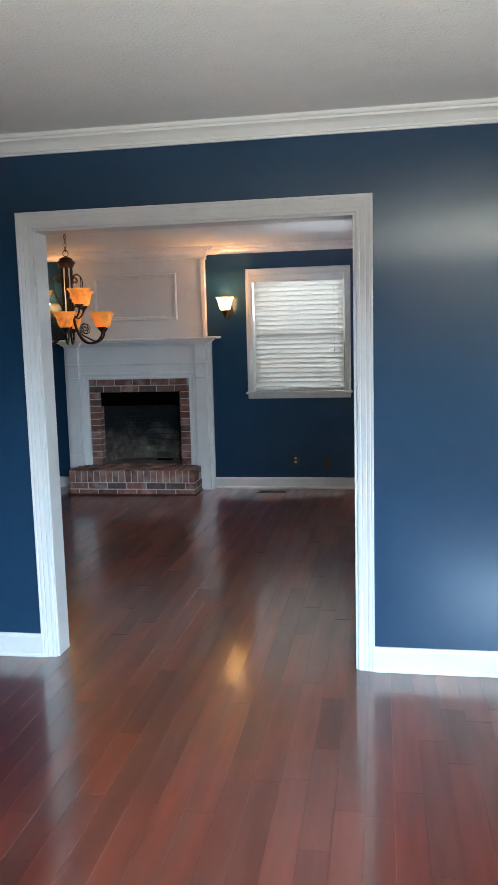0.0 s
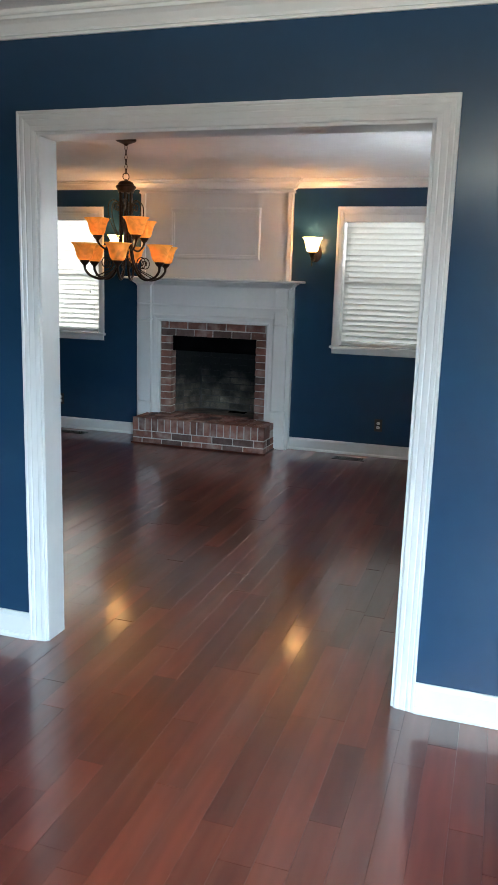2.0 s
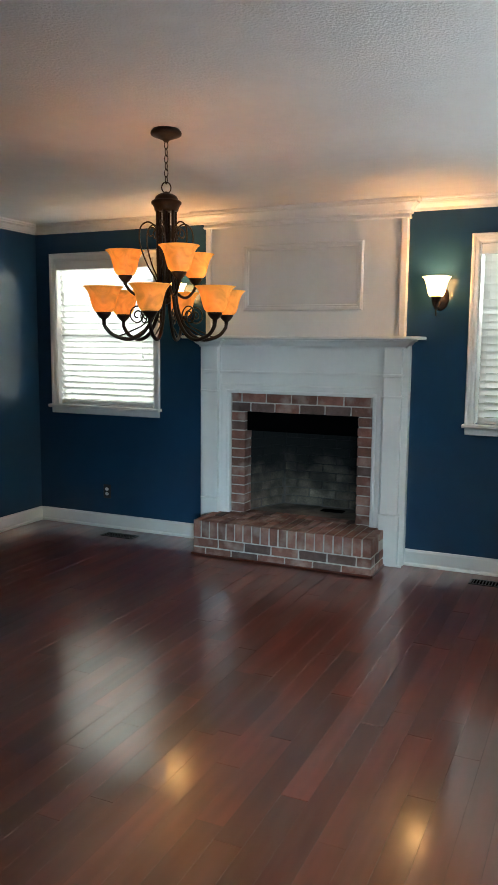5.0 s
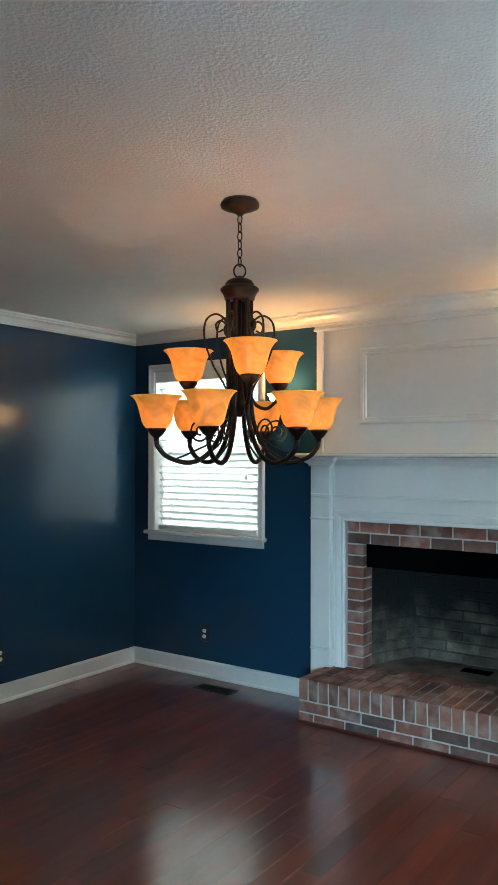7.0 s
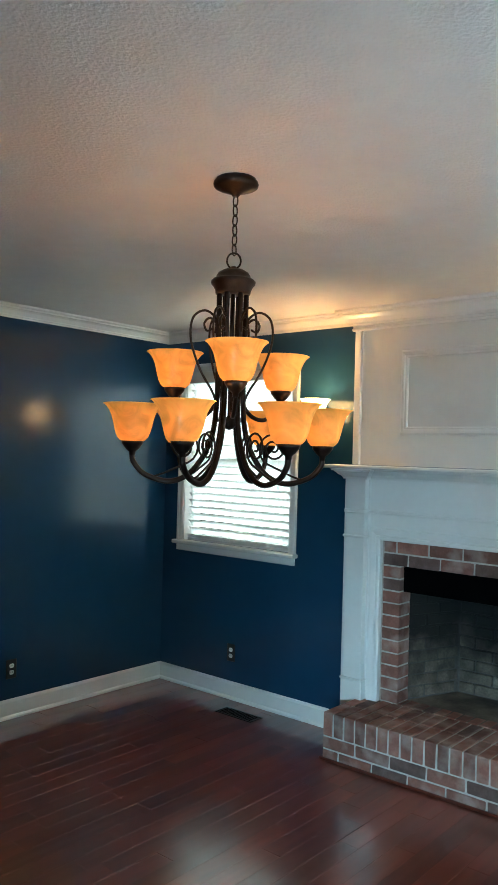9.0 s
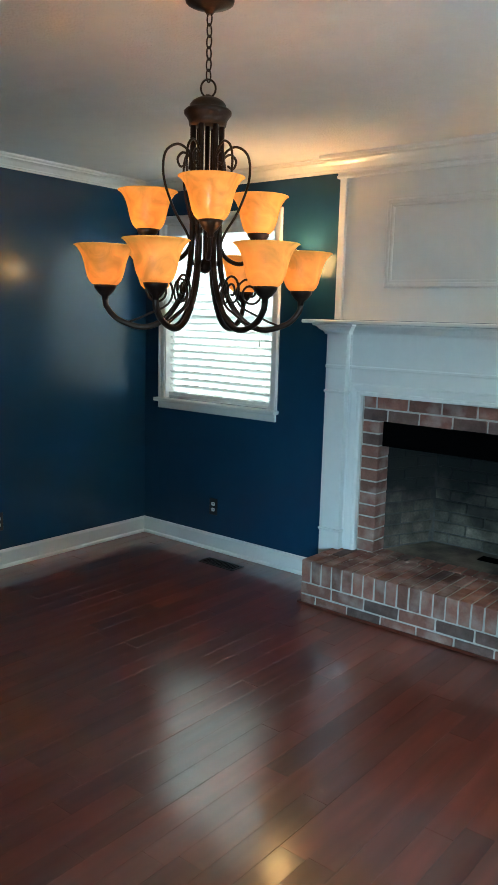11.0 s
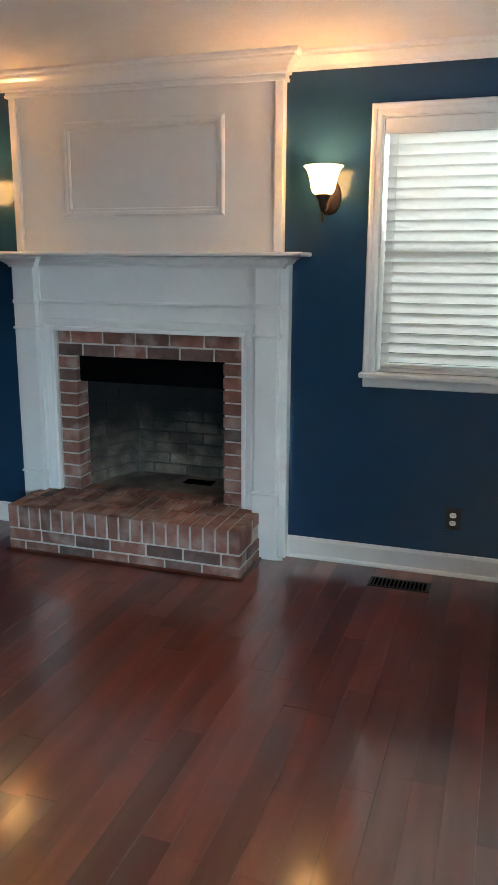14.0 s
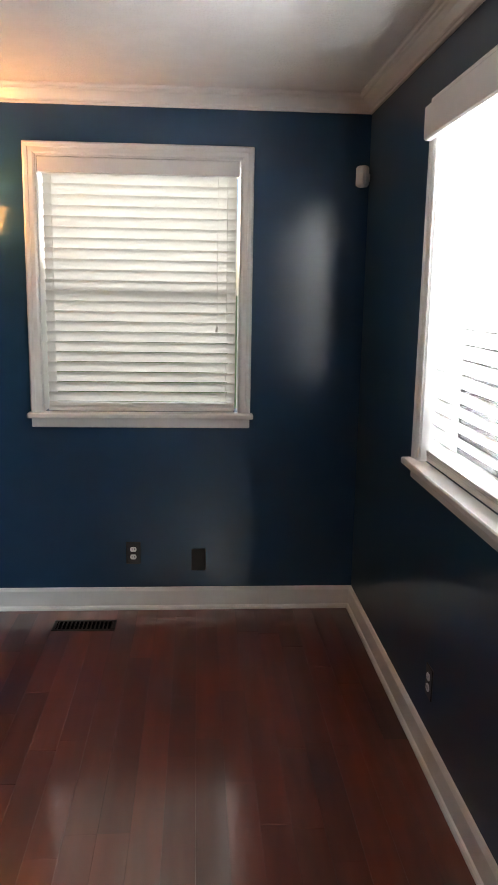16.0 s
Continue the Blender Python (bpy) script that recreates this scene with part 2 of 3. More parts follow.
def lathe(bm, profile, steps=28, at=(0, 0, 0), caps=True):
    rings = []
    for r, z in profile:
        if r < 1e-5:
            rings.append([bm.verts.new((at[0], at[1], at[2] + z))])
        else:
            rings.append([bm.verts.new((at[0] + r * math.cos(2 * math.pi * i / steps), at[1] + r * math.sin(2 * math.pi * i / steps), at[2] + z)) for i in range(steps)])
    for a, c in zip(rings, rings[1:]):
        for i in range(steps):
            j = (i + 1) % steps
            if len(a) == 1 and len(c) > 1:
                bm.faces.new((a[0], c[i], c[j]))
            elif len(c) == 1 and len(a) > 1:
                bm.faces.new((a[i], a[j], c[0]))
            elif len(a) > 1:
                bm.faces.new((a[i], a[j], c[j], c[i]))
    if caps:
        for ring in (rings[0], rings[-1]):
            if len(ring) > 2:
                bm.faces.new(ring)
    return bm


def smooth_path(points, n=8):
    """Catmull-Rom through the points."""
    p = [Vector(q) for q in points]
    p = [p[0] * 2 - p[1]] + p + [p[-1] * 2 - p[-2]]
    out = []
    for a, b, c, d in zip(p, p[1:], p[2:], p[3:]):
        for i in range(n):
            t = i / n
            out.append(0.5 * ((2 * b) + (c - a) * t + (2 * a - 5 * b + 4 * c - d) * t * t + (3 * b - a - 3 * c + d) * t ** 3))
    return out + [p[-2]]


def tube(bm, points, radius, sides=8, taper=None):
    """A round rod along the points; taper: radius at the far end."""
    rings, up = [], Vector((0.31, 0.2, 0.93)).normalized()
    n = len(points)
    for i, q in enumerate(points):
        d = (points[min(i + 1, n - 1)] - points[max(i - 1, 0)]).normalized()
        a = d.cross(up)
        a = a.normalized() if a.length > 1e-4 else Vector((1, 0, 0))
        up = a.cross(d).normalized()
        r = radius if taper is None else radius + (taper - radius) * i / (n - 1)
        rings.append([bm.verts.new(q + r * (math.cos(2 * math.pi * k / sides) * a + math.sin(2 * math.pi * k / sides) * up)) for k in range(sides)])
    for a, c in zip(rings, rings[1:]):
        for k in range(sides):
            bm.faces.new((a[k], a[(k + 1) % sides], c[(k + 1) % sides], c[k]))
    bm.faces.new(rings[0][::-1])
    bm.faces.new(rings[-1])
    return bm


def ring(bm, centre, major, minor, axis_u, axis_v, n=16, sides=6, stretch=1.0):
    u, v = Vector(axis_u).normalized(), Vector(axis_v).normalized()
    w = u.cross(v)
    rows = []
    for i in range(n):
        t = 2 * math.pi * i / n
        o = math.cos(t) * u + math.sin(t) * v
        c = Vector(centre) + major * (math.cos(t) * u + stretch * math.sin(t) * v)
        rows.append([bm.verts.new(c + minor * (math.cos(2 * math.pi * k / sides) * o + math.sin(2 * math.pi * k / sides) * w)) for k in range(sides)])
    for i in range(n):
        a, c = rows[i], rows[(i + 1) % n]
        for k in range(sides):
            bm.faces.new((a[k], a[(k + 1) % sides], c[(k + 1) % sides], c[k]))
    return bm


def moulding(bm, corners, profile, closed=False):
    """A profile of (out, z) pairs swept along plan corners with mitres; 'out' is to the right of the way walked."""
    pts = [Vector(c) for c in corners]
    n = len(pts)
    rows = []
    for i, p in enumerate(pts):
        before = (p - pts[i - 1]).normalized() if (i or closed) else None
        after = (pts[(i + 1) % n] - p).normalized() if (i < n - 1 or closed) else None
        if before is None:
            before = after
        if after is None:
            after = before
        a, b = Vector((before.y, -before.x)), Vector((after.y, -after.x))
        m = (a + b).normalized()
        m = m / max(0.2, m.dot(a))
        rows.append([bm.verts.new((p.x + o * m.x, p.y + o * m.y, z)) for o, z in profile])
    k = len(profile)
    for i in range(n if closed else n - 1):
        a, c = rows[i], rows[(i + 1) % n]
        for j in range(k):
            bm.faces.new((a[j], a[(j + 1) % k], c[(j + 1) % k], c[j]))
    if not closed:
        bm.faces.new(rows[0])
        bm.faces.new(rows[-1][::-1])
    return bm


def wall(name, axis, lo, hi, face, back, holes, label, top=CEIL, mat=None):
    """A wall along x or y from lo to hi between its two faces, with holes (a0, a1, z0, z1) cut through."""
    bm = bmesh.new()
    aa = sorted({lo, hi, *(h[0] for h in holes), *(h[1] for h in holes)})
    zz = sorted({0.0, top, *(h[2] for h in holes), *(h[3] for h in holes)})

    def solid(i, j):
        if not (0 <= i < len(aa) - 1 and 0 <= j < len(zz) - 1):
            return False
        a, z = (aa[i] + aa[i + 1]) / 2, (zz[j] + zz[j + 1]) / 2
        return not any(h[0] < a < h[1] and h[2] < z < h[3] for h in holes)

    def quad(*ps):
        bm.faces.new([bm.verts.new((a, d, z) if axis == "x" else (d, a, z)) for a, d, z in ps])

    for i in range(len(aa) - 1):
        for j in range(len(zz) - 1):
            if not solid(i, j):
                continue
            a0, a1, z0, z1 = aa[i], aa[i + 1], zz[j], zz[j + 1]
            for d in (face, back):
                quad((a0, d, z0), (a1, d, z0), (a1, d, z1), (a0, d, z1))
            for gone, a in ((not solid(i - 1, j), a0), (not solid(i + 1, j), a1)):
                if gone:
                    quad((a, face, z0), (a, back, z0), (a, back, z1), (a, face, z1))
            for gone, z in ((not solid(i, j - 1), z0), (not solid(i, j + 1), z1)):
                if gone:
                    quad((a0, face, z), (a1, face, z), (a1, back, z), (a0, back, z))
    bmesh.ops.remove_doubles(bm, verts=bm.verts, dist=0.0005)
    return structure(name, bm, mat or BLUE, label)


# ---- setting ----
WIN_Z = (1.015, 2.205)     # inner height of the window openings
WIN_HALF = 0.475
OPENING = (-1.425, 0.07, 2.085)
T = 0.16

wall("wall_north", "x", WEST - T, EAST + T, NORTH, NORTH + T,
     [(wx - WIN_HALF, wx + WIN_HALF, *WIN_Z) for wx in WINDOWS_N] + [(CX - 0.56, CX + 0.56, 0.0, 1.2)],
     "navy blue painted wall around the fireplace")
wall("wall_west", "y", OPEN_S, NORTH, WEST, WEST - T, [], "glossy navy blue painted wall beside the chandelier")
wall("wall_east", "y", OPEN_N, NORTH, EAST, EAST + T, [(wy - WIN_HALF, wy + WIN_HALF, *WIN_Z) for wy in EAST_YS], "navy blue painted wall with a window")
wall("wall_opening", "x", WEST - T, FRONT_E + T, OPEN_S, OPEN_N, [(OPENING[0], OPENING[1], 0.0, OPENING[2])], "navy blue painted wall with a wide cased opening")
wall("wall_front_west", "y", SOUTH, OPEN_S, FRONT_W, FRONT_W - T, [], "navy blue painted wall of the front room")
wall("wall_front_east", "y", SOUTH, OPEN_S, FRONT_E, FRONT_E + T, [], "navy blue painted wall of the front room")
wall("wall_south", "x", FRONT_W - T, FRONT_E + T, SOUTH, SOUTH - T, [FRONT_WIN], "navy blue painted wall with a wide front window")

structure("ceiling_den", boxes((WEST - T, EAST + T, OPEN_N, NORTH + 0.8, CEIL, CEIL + 0.1)), CEILING, "off-white stippled ceiling")
structure("ceiling_front", boxes((FRONT_W - T, FRONT_E + T, SOUTH - T, OPEN_N, CEIL + 0.0, CEIL + 0.1)), CEILING, "off-white stippled ceiling of the front room")
structure("floor_base", boxes((WEST - T, EAST + T, OPEN_N, NORTH + 0.1, -0.15, -0.012), (FRONT_W - T, FRONT_E + T, SOUTH - T, OPEN_N, -0.15, -0.012)), PALE_JOINT, "pale subfloor in the joints between boards")
structure("ground", boxes((-400, 400, -400, 400, -0.9, -0.6)), GRASS, "green lawn around the house")

CROWN = [(0.000, CEIL - 0.066), (0.010, CEIL - 0.066), (0.011, CEIL - 0.058), (0.016, CEIL - 0.057), (0.017, CEIL - 0.050), (0.024, CEIL - 0.042), (0.034, CEIL - 0.032), (0.047, CEIL - 0.025), (0.055, CEIL - 0.023), (0.056, CEIL - 0.015), (0.065, CEIL - 0.014), (0.070, CEIL - 0.009), (0.070, CEIL - 0.001), (0.000, CEIL - 0.001)]
BREAST = (CX - 0.758, CX + 0.758, 7.600)
CROWN = [(o * 1.08, CEIL - (CEIL - z) * 1.18) for o, z in CROWN]
structure("crown_moulding_den_west", moulding(bmesh.new(), [(OPENING[1] + 0.2, OPEN_N), (WEST, OPEN_N), (WEST, NORTH), (BREAST[0] - 0.002, NORTH)], CROWN), WHITE, "white crown moulding under the ceiling")
structure("crown_moulding_den_east", moulding(bmesh.new(), [(BREAST[1] + 0.002, NORTH), (EAST, NORTH), (EAST, OPEN_N), (OPENING[1] + 0.2, OPEN_N)], CROWN), WHITE, "white crown moulding under the ceiling")
structure("crown_moulding_front", moulding(bmesh.new(), [(FRONT_W, SOUTH), (FRONT_W, OPEN_S), (FRONT_E, OPEN_S), (FRONT_E, SOUTH)], [(o, CEIL - (CEIL - z) * 1.06) for o, z in CROWN], True), WHITE, "white crown moulding under the ceiling")

BASE = [(0.0, 0.0), (0.026, 0.0), (0.025, 0.010), (0.020, 0.018), (0.014, 0.021), (0.014, 0.098), (0.010, 0.107), (0.007, 0.113), (0.0, 0.115)]
CASE_W = 0.075
structure("baseboard_den", moulding(bmesh.new(), [(OPENING[0] - CASE_W, OPEN_N), (WEST, OPEN_N), (WEST, NORTH), (CX - 0.80, NORTH)], BASE), WHITE, "white baseboard with shoe moulding")
structure("baseboard_den_east", moulding(bmesh.new(), [(CX + 0.80, NORTH), (EAST, NORTH), (EAST, OPEN_N), (OPENING[1] + CASE_W, OPEN_N)], BASE), WHITE, "white baseboard with shoe moulding")
structure("baseboard_front_west", moulding(bmesh.new(), [(FRONT_W, SOUTH), (FRONT_W, OPEN_S), (OPENING[0] - CASE_W, OPEN_S)], BASE), WHITE, "white baseboard with shoe moulding")
structure("baseboard_front_east", moulding(bmesh.new(), [(OPENING[1] + CASE_W, OPEN_S), (FRONT_E, OPEN_S), (FRONT_E, SOUTH), (FRONT_W, SOUTH)], BASE), WHITE, "white baseboard with shoe moulding")


def frame_sweep(bm, corners, profile, to_world):
    """A casing swept up, over and down a opening: corners (a, z) of the inner edge; profile (outward, proud)."""
    pts = [Vector(c) for c in corners]
    rows = []
    n = len(pts)
    for i, p in enumerate(pts):
        before = (p - pts[i - 1]).normalized() if i else (pts[1] - p).normalized()
        after = (pts[i + 1] - p).normalized() if i < n - 1 else before
        a, b = Vector((-before.y, before.x)), Vector((-after.y, after.x))
        m = (a + b).normalized()
        m = m / m.dot(a)
        rows.append([bm.verts.new(to_world(p.x + o * m.x, p.y + o * m.y, d)) for o, d in profile])
    k = len(profile)
    for a, c in zip(rows, rows[1:]):
        for j in range(k):
            bm.faces.new((a[j], a[(j + 1) % k], c[(j + 1) % k], c[j]))
    bm.faces.new(rows[0])
    bm.faces.new(rows[-1][::-1])
    return bm


# fluted casing profile: (distance from the inner edge, how far it stands proud)
CASING = [(0.0, 0.0), (0.0, 0.009), (0.004, 0.012), (0.016, 0.013), (0.020, 0.0115), (0.024, 0.013), (0.040, 0.016), (0.044, 0.0145), (0.048, 0.017), (0.058, 0.019), (0.062, 0.017), (0.067, 0.020), (0.074, 0.020), (0.075, 0.018), (0.075, 0.0)]
x0, x1, zt = OPENING
corners = [(x0, 0.0), (x0, zt), (x1, zt), (x1, 0.0)]
door_frame = tagged(thing("door_1", "white painted cased opening with fluted trim", "door frame"), kind="structure")
part("casing", frame_sweep(bmesh.new(), corners, CASING, lambda a, z, d: (a, OPEN_S - d, z)), WHITE, door_frame)
part("casing", frame_sweep(bmesh.new(), corners, CASING, lambda a, z, d: (a, OPEN_N + d, z)), WHITE, door_frame)
part("jamb", boxes((x0, x0 + 0.012, OPEN_S - 0.004, OPEN_N + 0.004, 0, zt - 0.012), bevel=0.002), WHITE, door_frame)
part("jamb", boxes((x1 - 0.012, x1, OPEN_S - 0.004, OPEN_N + 0.004, 0, zt - 0.012), bevel=0.002), WHITE, door_frame)
part("head_jamb", boxes((x0, x1, OPEN_S - 0.004, OPEN_N + 0.004, zt - 0.012, zt), bevel=0.002), WHITE, door_frame)


# ---- windows and blinds ----
WIN_CASE = [(0.0, 0.0), (0.0, 0.008), (0.010, 0.013), (0.028, 0.014), (0.032, 0.018), (0.046, 0.020), (0.052, 0.016), (0.055, 0.012), (0.055, 0.0)]
SLATS = 22


def window_unit(name, place, rz, label):
    """Built with the wall's face at y = 0 and the room towards -y, x from the middle."""
    w = tagged(thing(name, label, "window", place, rz), kind="structure")
    z0, z1, h = WIN_Z[0], WIN_Z[1], WIN_HALF
    part("window_frame", frame_sweep(bmesh.new(), [(-h, z0), (-h, z1), (h, z1), (h, z0)], WIN_CASE, lambda a, z, d: (a, -d, z)), WHITE, w)
    bm = boxes((-h - 0.068, h + 0.068, -0.052, 0.02, z0 - 0.024, z0 + 0.002), bevel=0.005)
    part("window_sill", bm, WHITE, w)
    part("apron", boxes((-h - 0.052, h + 0.052, -0.018, 0.0, z0 - 0.072, z0 - 0.024), bevel=0.004), WHITE, w)
    for s in (-1, 1):
        part("jamb", boxes(sorted_box(s * h, s * (h - 0.006), 0.0, T, z0, z1)), WHITE, w)
    part("head_jamb", boxes((-h + 0.006, h - 0.006, 0.0, T, z1 - 0.008, z1)), WHITE, w)
    mid = (z0 + z1) / 2
    for lo, hi, y in ((z0, mid + 0.012, 0.088), (mid - 0.012, z1 - 0.02, 0.108)):
        sash = part("sash", boxes((-h + 0.018, -h + 0.055, y, y + 0.018, lo, hi), (h - 0.055, h - 0.018, y, y + 0.018, lo, hi), (-h + 0.055, h - 0.055, y, y + 0.018, lo, lo + 0.024), (-h + 0.055, h - 0.055, y, y + 0.018, hi - 0.024, hi), bevel=0.002), VINYL, w)
        pane = part("pane", boxes((-h + 0.055, h - 0.055, y + 0.007, y + 0.011, lo + 0.024, hi - 0.024)), GLASS, sash)
        pane.visible_shadow = False
    return w


def sorted_box(a, b, *rest):
    return (min(a, b), max(a, b), *rest)


def slat_mesh(half, tilt):
    """A curved slat that leans by the tilt (degrees from level), its room edge down, or up when negative."""
    bm = bmesh.new()
    rows = []
    for i in range(7):
        s = (i / 6 - 0.5) * 0.062
        c = 0.0035 * (1 - (2 * s / 0.062) ** 2)
        a = radians(tilt)
        y, z = s * math.cos(a) - c * math.sin(a), s * math.sin(a) + c * math.cos(a)
        rows.append([bm.verts.new((sx * half, y, z)) for sx in (-1, 1)])
    for a, c in zip(rows, rows[1:]):
        bm.faces.new((a[0], a[1], c[1], c[0]))
    bmesh.ops.solidify(bm, geom=bm.faces[:], thickness=0.0025)
    return mesh_of("slat", bm, SLAT)


def blind(place, rz, label, tilt=-52, valance=False):
    b = thing("window_blind", label, "blind", place, rz, "window blinds")
    z0, z1, h = WIN_Z[0] + 0.004, WIN_Z[1] - 0.02, WIN_HALF - 0.021
    part("headrail", boxes((-h - 0.012, h + 0.012, -0.004, 0.066, z1 - 0.058, z1 + 0.010), bevel=0.003), WHITE, b)
    part("bottom_rail", boxes((-h + 0.004, h - 0.004, 0.016, 0.064, z0, z0 + 0.020), bevel=0.004), WHITE, b)
    for k in range(3):
        part("stacked_slat", boxes((-h + 0.006, h - 0.006, 0.014, 0.064, z0 + 0.022 + 0.007 * k, z0 + 0.026 + 0.007 * k)), WHITE, b)
    me = slat_mesh(h - 0.002, tilt)
    top, low = z1 - 0.078, z0 + 0.068
    for i in range(SLATS):
        ob = new("slat", me)
        ob.parent = b
        ob.location = (0, 0.041, low + (top - low) * i / (SLATS - 1))
    for sx in (-0.9, 0.9):
        bm = bmesh.new()
        tube(bm, [Vector((sx * h, 0.0145, z)) for z in (z0 + 0.02, z1 - 0.05)], 0.0009, 5)
        part("ladder_cord", bm, WHITE, b)
    bm = bmesh.new()
    tube(bm, [Vector((h - 0.09, 0.010, z)) for z in (1.44, z1 - 0.06)], 0.0010, 5)
    lathe(bm, [(0.002, 0.03), (0.007, 0.012), (0.008, 0.0)], 10, (h - 0.09, 0.010, 1.41))
    part("pull_cord", bm, WHITE, b, "white pull cord with a small tassel")
    if valance:
        part("valance", boxes((-h - 0.03, h + 0.03, -0.052, -0.022, z1 - 0.075, z1 + 0.035), bevel=0.006), WHITE, b)
    return b


for i, wx in enumerate(WINDOWS_N):
    window_unit("window_%d" % (i + 1), (wx, NORTH, 0), 0, "white trimmed sash window in the blue fireplace wall")
    blind((wx, NORTH, 0), 0, "white slatted blind lowered in a window beside the fireplace")
for i, wy in enumerate(EAST_YS):
    window_unit("window_%d" % (i + 3), (EAST, wy, 0), -90, "white trimmed bright sash window in the side wall")
    blind((EAST, wy, 0), -90, "white slatted blind glowing with daylight in the side window", -54, True)

fw = tagged(thing("window_5", "wide white trimmed front window", "window"), kind="structure")
fx0, fx1, fz0, fz1 = FRONT_WIN
part("window_frame", boxes((fx0 - 0.06, fx0, SOUTH, SOUTH + 0.02, fz0 - 0.06, fz1 + 0.06), (fx1, fx1 + 0.06, SOUTH, SOUTH + 0.02, fz0 - 0.06, fz1 + 0.06), (fx0, fx1, SOUTH, SOUTH + 0.02, fz1, fz1 + 0.06), (fx0, fx1, SOUTH, SOUTH + 0.03, fz0 - 0.06, fz0), bevel=0.004), WHITE, fw)
for sx in (fx0 + 0.02, (fx0 + fx1) / 2, fx1 - 0.02):
    part("mullion", boxes((sx - 0.02, sx + 0.02, SOUTH - 0.12, SOUTH - 0.08, fz0, fz1), bevel=0.003), VINYL, fw)

# ---- fireplace ----
HEARTH_F, HEARTH_HALF, HEARTH_TOP = 7.242, 0.673, 0.255
JAMB_Y = 7.632     # face of the brick surround
FB_HALF, FB_TOP, SUR_HALF, SUR_TOP = 0.439, 1.027, 0.5525, 1.17

brick_cache = {}


def brick_mesh(sx, sy, sz, seed):
    """A brick with slightly chipped edges, centred."""
    key = (round(sx, 3), round(sy, 3), round(sz, 3), seed)
    if key not in brick_cache:
        bm = bmesh.new()
        box(bm, -sx / 2, sx / 2, -sy / 2, sy / 2, -sz / 2, sz / 2, bevel=0.0035)
        rng = random.Random(seed * 17 + 3)
        for v in bm.verts:
            v.co += Vector([rng.uniform(-0.0013, 0.0013) for _ in range(3)])
        brick_cache[key] = bm
        bm.normal_update()
        me = bpy.data.meshes.new("brick")
        bm.to_mesh(me)
        bm.free()
        brick_cache[key] = me
    return brick_cache[key]


brick_rng = random.Random(5)


def brick(parent, place, size, mat=None, rz=0.0, dark=0.16):
    me = brick_mesh(*size, brick_rng.randrange(4))
    m = mat or (BRICK_DARK if brick_rng.random() < dark else BRICK)
    ob = new("brick", me)
    if not me.materials:
        me.materials.append(m)
    ob.material_slots[0].link = "OBJECT"
    ob.material_slots[0].material = m
    ob.parent = parent
    ob.matrix_basis = pose(*place, brick_rng.uniform(-0.5, 0.5), brick_rng.uniform(-0.4, 0.4), rz + brick_rng.uniform(-0.5, 0.5))
    return ob


fireplace = thing("fireplace", "red brick fireplace with a raised hearth and a sooty firebox", "fireplace", (CX, 0, 0))

# raised hearth
J = 0.010
part("hearth_mortar", boxes((-HEARTH_HALF + 0.006, HEARTH_HALF - 0.006, HEARTH_F + 0.006, 7.548, 0.0, HEARTH_TOP - 0.006), (-SUR_HALF, SUR_HALF, 7.548, 7.66, 0.0, HEARTH_TOP - 0.006)), MORTAR, fireplace, "pale grey mortar")
n = 20
step = 2 * HEARTH_HALF / n
for i in range(n):
    x = -HEARTH_HALF + step * (i + 0.5)
    brick(fireplace, (x, HEARTH_F + 0.098, HEARTH_TOP - 0.0615), (step - J, 0.196, 0.123), dark=0.03)
    brick(fireplace, (x, HEARTH_F + 0.098 + 0.203, HEARTH_TOP - 0.03), (step - J, 0.19, 0.06), dark=0.1)
for i in range(17):
    x = -SUR_HALF + 2 * SUR_HALF / 17 * (i + 0.5)
    brick(fireplace, (x, HEARTH_F + 0.098 + 0.203 + 0.16, HEARTH_TOP - 0.03), (2 * SUR_HALF / 17 - J, 0.115, 0.06), dark=0.3)
for row, (zc, zh) in enumerate(((0.093, 0.058), (0.027, 0.052))):
    full = 2 * HEARTH_HALF / 6.5
    x = -HEARTH_HALF
    lengths = ([full * 0.5] + [full] * 6) if row else ([full] * 6 + [full * 0.5])
    for k, ln in enumerate(lengths):
        brick(fireplace, (x + ln / 2, HEARTH_F + 0.05, zc), (ln - J, 0.1, zh), dark=0.15)
        x += ln
    for s in (-1, 1):
        for k, yy in enumerate((0.155, 0.26)):
            brick(fireplace, (s * (HEARTH_HALF - 0.05), HEARTH_F + yy, zc), (0.1, 0.1 - J, zh))

part("base_strip", boxes((-HEARTH_HALF - 0.012, HEARTH_HALF + 0.012, HEARTH_F - 0.012, HEARTH_F, 0.0, 0.014), (HEARTH_HALF, HEARTH_HALF + 0.012, HEARTH_F, 7.548, 0.0, 0.014), (-HEARTH_HALF - 0.012, -HEARTH_HALF, HEARTH_F, 7.548, 0.0, 0.014), bevel=0.003), WOOD, fireplace, "dark wood strip at the foot of the hearth")

